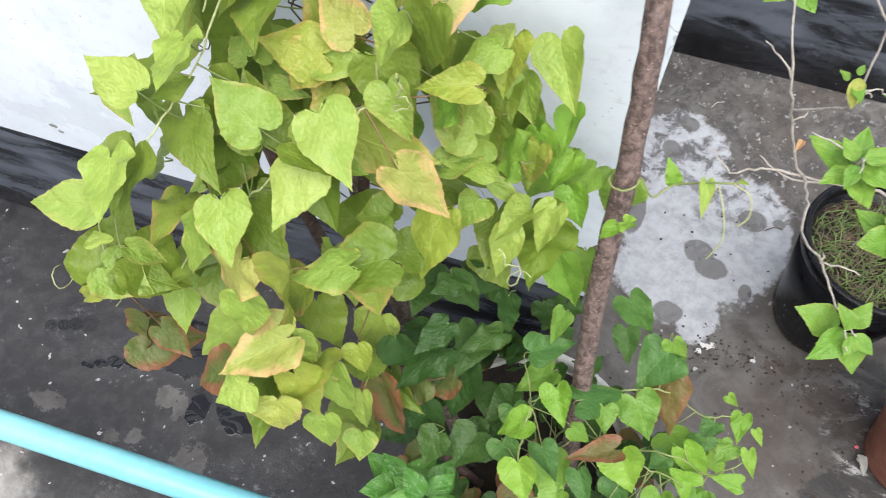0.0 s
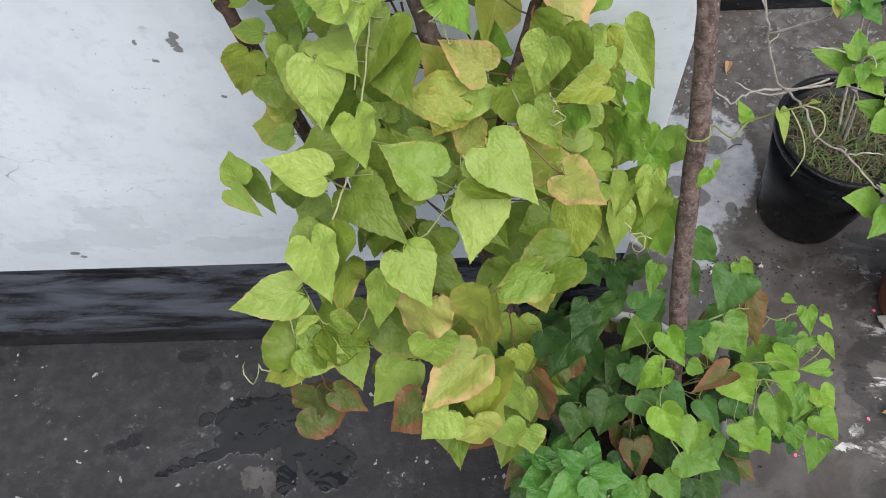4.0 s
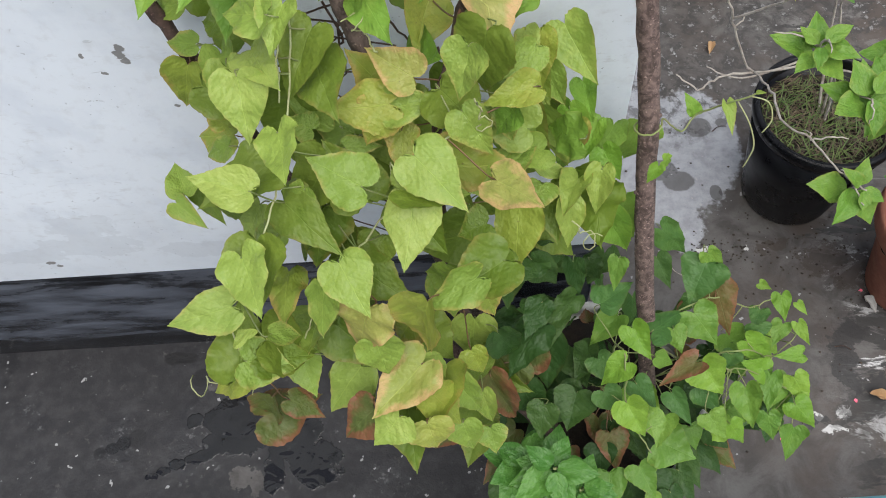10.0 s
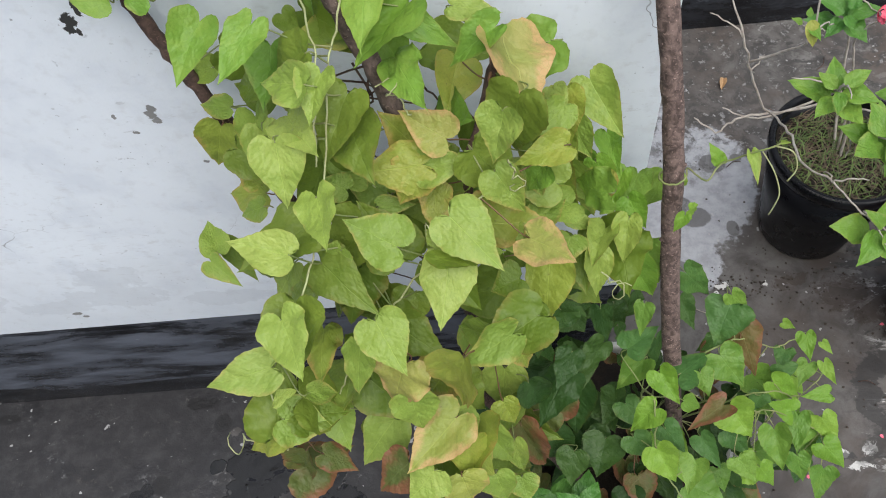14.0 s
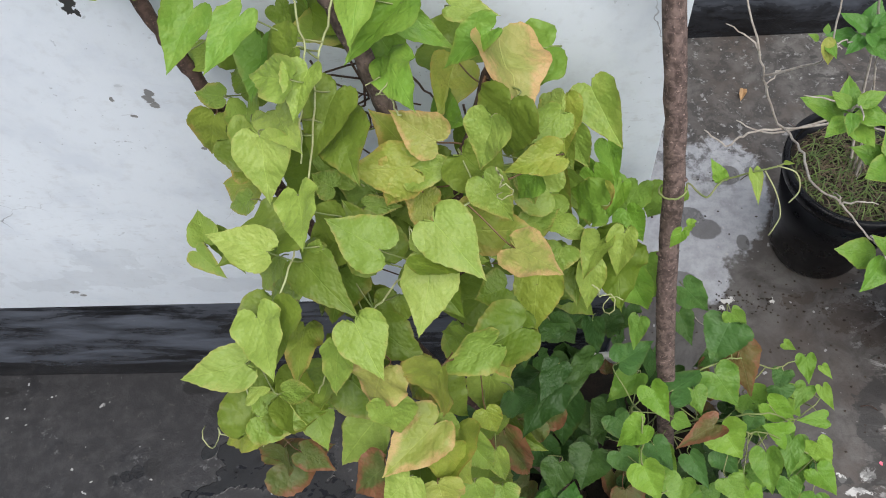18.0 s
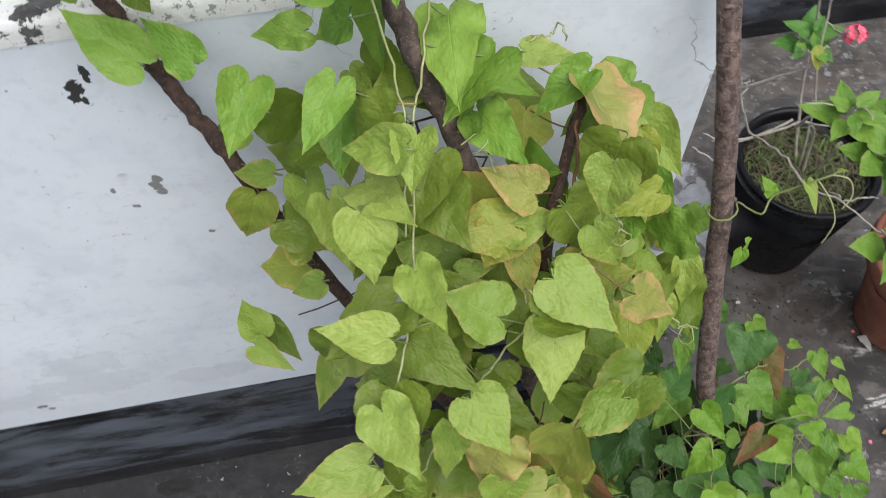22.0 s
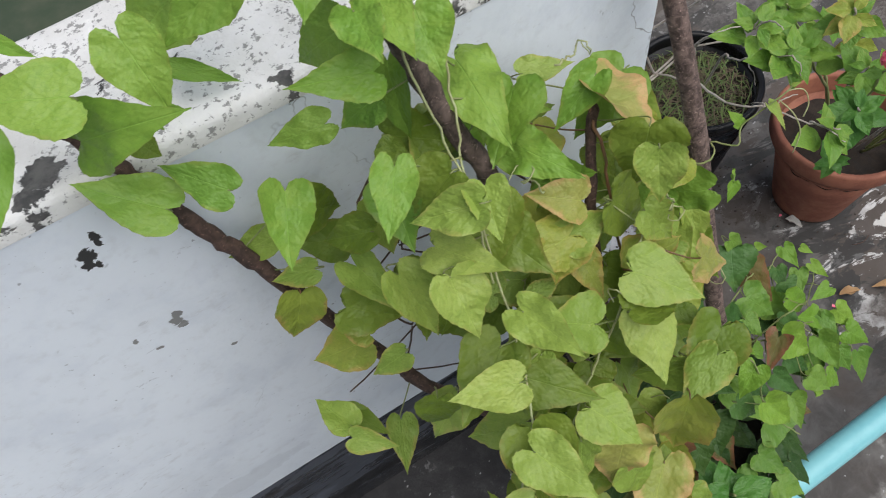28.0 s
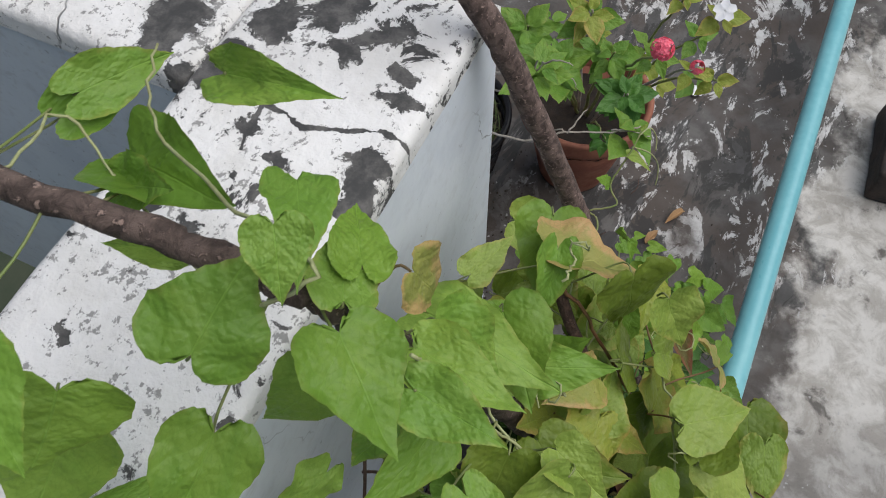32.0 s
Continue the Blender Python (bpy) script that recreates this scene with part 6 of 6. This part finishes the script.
def petal(b, at, way, nrm, s):
    at, way, nrm = Vector(at), Vector(way).normalized(), Vector(nrm).normalized()
    side = way.cross(nrm).normalized()
    v = [b.verts.new(at + way * s * y + side * s * x + nrm * s * z) for x, y, z in ((-0.1, 0, 0), (0.1, 0, 0), (0.42, 0.55, 0.12), (0.25, 0.95, 0.02), (-0.25, 0.95, 0.02), (-0.42, 0.55, 0.12), (0, 0.6, 0.0))]
    b.faces.new((v[0], v[1], v[6]))
    for i, j in ((1, 2), (2, 3), (3, 4), (4, 5), (5, 0)):
        b.faces.new((v[i], v[j], v[6]))


def flower_head(at, r, plant, seed):
    rr = random.Random(seed)
    b = bmesh.new()
    for k in range(46):
        th, ph = math.acos(1 - 1.25 * rr.random()), rr.uniform(0, math.tau)
        n = Vector((math.sin(th) * math.cos(ph), math.sin(th) * math.sin(ph), math.cos(th)))
        c = Vector(at) + n * r * Vector((1, 1, 0.75)).length / 1.6 * 0.9
        a = n.cross(Vector((0.3, 0.5, 0.8))).normalized()
        for j in range(4):
            g = j * math.pi / 2 + ph
            petal(b, c, a * math.cos(g) + n.cross(a) * math.sin(g) + n * 0.25, n, r * 0.42)
    return under(part("flower_head", b, PINK, None, "round pink flower head"), plant)


flower_head((0.304, -0.093, 0.650), 0.0135, lantana, 1)
flower_head((0.309, -0.138, 0.634), 0.0085, lantana, 2)
flower_head((0.388, 0.272, 0.512), 0.0150, bush, 3)


def white_flower(at, nrm, s, plant):
    nrm = Vector(nrm).normalized()
    a = nrm.cross(Vector((0.2, 0.9, 0.3))).normalized()
    b = bmesh.new()
    for j in range(5):
        g = j * math.tau / 5
        petal(b, at, a * math.cos(g) + nrm.cross(a) * math.sin(g), nrm, s)
    ob = part("flower" if plant else "fallen_flower", b, WHITE, None, "white five-petalled flower")
    return under(ob, plant) if plant else tagged(ob, "fallen white five-petalled flower on the wet floor", "flower")


peri = thing("periwinkle", (0.60, 0.0, 0.16), "lanky periwinkle with yellowing leaves and white flowers", "flower")
for k, pts in enumerate(([(0.60, 0.0, 0.16), (0.58, -0.06, 0.34), (0.52, -0.12, 0.48), (0.472, -0.142, 0.572)], [(0.61, 0.0, 0.16), (0.60, -0.04, 0.36), (0.55, -0.08, 0.52), (0.50, -0.10, 0.62)], [(0.59, 0.0, 0.16), (0.54, -0.08, 0.34), (0.46, -0.14, 0.46), (0.40, -0.165, 0.53)])):
    limb("stem", peri, pts, 0.0028, 0.0014, STEM, "", 6, 0.08, k + 70, 0.0015, 6)
    for j in (1, 2, 3):
        whorl(peri, pts[j], Vector(pts[j]) - Vector(pts[j - 1]), 4, 0.036, "Y" if (j + k) % 2 else "P", 200 + 5 * k + j, 1.0)
white_flower((0.469, -0.141, 0.584), (-0.5, 0.1, 0.9), 0.016, peri)
white_flower((0.86, -0.135, 0.006), (0, 0, 1), 0.016, None)

# a broad-leaved weed in the front of the white pot
weed = thing("leafy_weed", (-0.09, -0.3, 0.17), "glossy green broad-leaved weed growing in the white pot", "weed")
for k, (x, y, z) in enumerate(((-0.108, -0.352, 0.44), (-0.135, -0.335, 0.40), (-0.075, -0.362, 0.37))):
    limb("stem", weed, [(-0.08 + 0.01 * k, -0.29, 0.16), (x + 0.02, y + 0.03, z - 0.12), (x, y, z)], 0.0030, 0.0016, STEM, "", 6, 0.06, k + 80)
    whorl(weed, (x, y, z), (rnd.uniform(-0.2, 0.2), -0.2, 1), 7, 0.050, "S", 300 + k, 0.95)
    whorl(weed, (x + 0.004, y + 0.008, z - 0.03), (rnd.uniform(-0.2, 0.2), -0.1, 1), 5, 0.058, "S", 320 + k, 1.2)

# ---- pipe, block, litter and water on the floor ----
pipe = thing("blue_pipe", (0.2, -0.364, 0.125), "light blue PVC water pipe propped above the floor", "pipe")
b = tube(bmesh.new(), [(-2.6, -0.418, 0.125), (-0.72, -0.379, 0.125), (0.2, -0.364, 0.125), (1.12, -0.349, 0.125), (2.6, -0.323, 0.125)], 0.0205, 24)
under(part("pipe_body", b, PIPE), pipe)
for x, y in ((-1.6, -0.394), (2.2, -0.327)):
    b = bmesh.new()
    box(b, (x - 0.1, y - 0.05, 0.0), (x + 0.1, y + 0.05, 0.1055), 0.006)
    blk = part("support_block", b, BRICKBLACK)
    tagged(blk, "dark mouldy concrete block propping up the pipe", "block")
b = bmesh.new()
box(b, (-0.11, -0.07, 0.0), (0.11, 0.07, 0.085), 0.008, 2, 3)
for v in b.verts:
    v.co += Vector((noise.noise(v.co * 30), noise.noise(v.co * 30 + Vector((5, 0, 0))), 0.5 * noise.noise(v.co * 30 + Vector((0, 9, 0))))) * 0.005
blk = part("loose_block", b, BRICKBLACK)
blk.location, blk.rotation_euler = (0.85, -0.575, 0.0), (0, 0, radians(4))
tagged(blk, "chipped block black with mould lying on the floor", "block")

DEAD = plain("dead_leaf", (0.46, 0.30, 0.15), (0.34, 0.20, 0.10), 0.7, 60, 0.3)
HUSK = plain("pale_flake", (0.50, 0.49, 0.47), (0.38, 0.36, 0.33), 0.8, 60, 0.4)


def litter(name, at, size, width, turn, mat, label, cat, seed):
    me = leaf_mesh(seed, OVATE, 0.5, 0.2, 0.1)
    me.materials.append(mat)
    ob = new(name, me)
    ob.location, ob.rotation_euler, ob.scale = at, (radians(6), 0, radians(turn)), (width, size, size)
    return tagged(ob, label, cat)


litter("fallen_leaf", (0.555, -0.2, 0.006), 0.05, 0.016, 60, DEAD, "small curled tan dead leaf on the floor", "leaf", 31)
litter("fallen_leaf", (0.34, 0.62, 0.005), 0.03, 0.014, 160, DEAD, "small curled tan dead leaf on the floor", "leaf", 34)
for k in range(14):
    x, y = rnd.uniform(0.1, 0.9), rnd.uniform(-0.3, 0.7)
    if (x - 0.408) ** 2 + (y - 0.250) ** 2 < 0.012 or (x - 0.568) ** 2 + (y - 0.04) ** 2 < 0.012:
        continue
    d = rnd.uniform(0, math.tau)
    l = rnd.uniform(0.015, 0.06)
    b = tube(bmesh.new(), bowed([(x, y, 0.0035), (x + l * 0.5 * math.cos(d), y + l * 0.5 * math.sin(d), 0.005), (x + l * math.cos(d + 0.3), y + l * math.sin(d + 0.3), 0.0035)], 3), 0.0009, 5)
    tagged(part("dry_twig", b, WOOD if k % 4 else TWIG), "thin broken dry twig lying on the floor", "twig", "twigs on the floor")

litter("pale_flake", (0.491, 0.020, 0.005), 0.035, 0.014, 200, HUSK, "pale dry curled husk on the floor", "husk", 35)
litter("fallen_leaf", (0.452, -0.155, 0.006), 0.042, 0.014, 250, DEAD, "small curled tan dead leaf on the floor", "leaf", 36)
for k, (x, y) in enumerate(((0.484, 0.031), (0.428, -0.169), (0.296, -0.220))):
    b = bmesh.new()
    petal(b, (x, y, 0.004), (math.cos(k * 2), math.sin(k * 2), 0.1), (0, 0, 1), 0.007)
    tagged(part("fallen_petal", b, PINK), "tiny fallen pink petal on the floor", "petal", "petals on the floor")

# crumbs of soil and dead bits that have spilled round the pots: uncountable
b = bmesh.new()
for k in range(420):
    cx, cy, sx, sy = ((0.50, 0.11, 0.07, 0.05), (0.36, 0.14, 0.06, 0.04), (0.56, 0.02, 0.05, 0.06), (0.24, 0.13, 0.03, 0.02), (0.2, 0.2, 0.12, 0.2), (0.45, -0.1, 0.2, 0.1))[min(5, k // 75)]
    x, y, r = rnd.gauss(cx, sx), rnd.gauss(cy, sy), rnd.uniform(0.0008, 0.0026)
    if x < 0.02 or (x - 0.408) ** 2 + (y - 0.250) ** 2 < 0.0075 or (x - 0.568) ** 2 + (y - 0.04) ** 2 < 0.007:
        continue
    q = [Vector((x, y, 0.0005)) + Vector((rnd.uniform(0.6, 1.6) * r * math.cos(a + k), r * math.sin(a + k), 0)) for a in (0, 1.3, 2.5, 3.8, 5.1)]
    ring, top = [b.verts.new(c) for c in q], b.verts.new((x, y, r * 1.1))
    for a in range(5):
        b.faces.new((ring[a], ring[(a + 1) % 5], top))
tagged(part("soil_crumbs", b, CRUMB, None, "", False), "dark crumbs of soil and plant litter on the floor", "soil", "", "stuff")
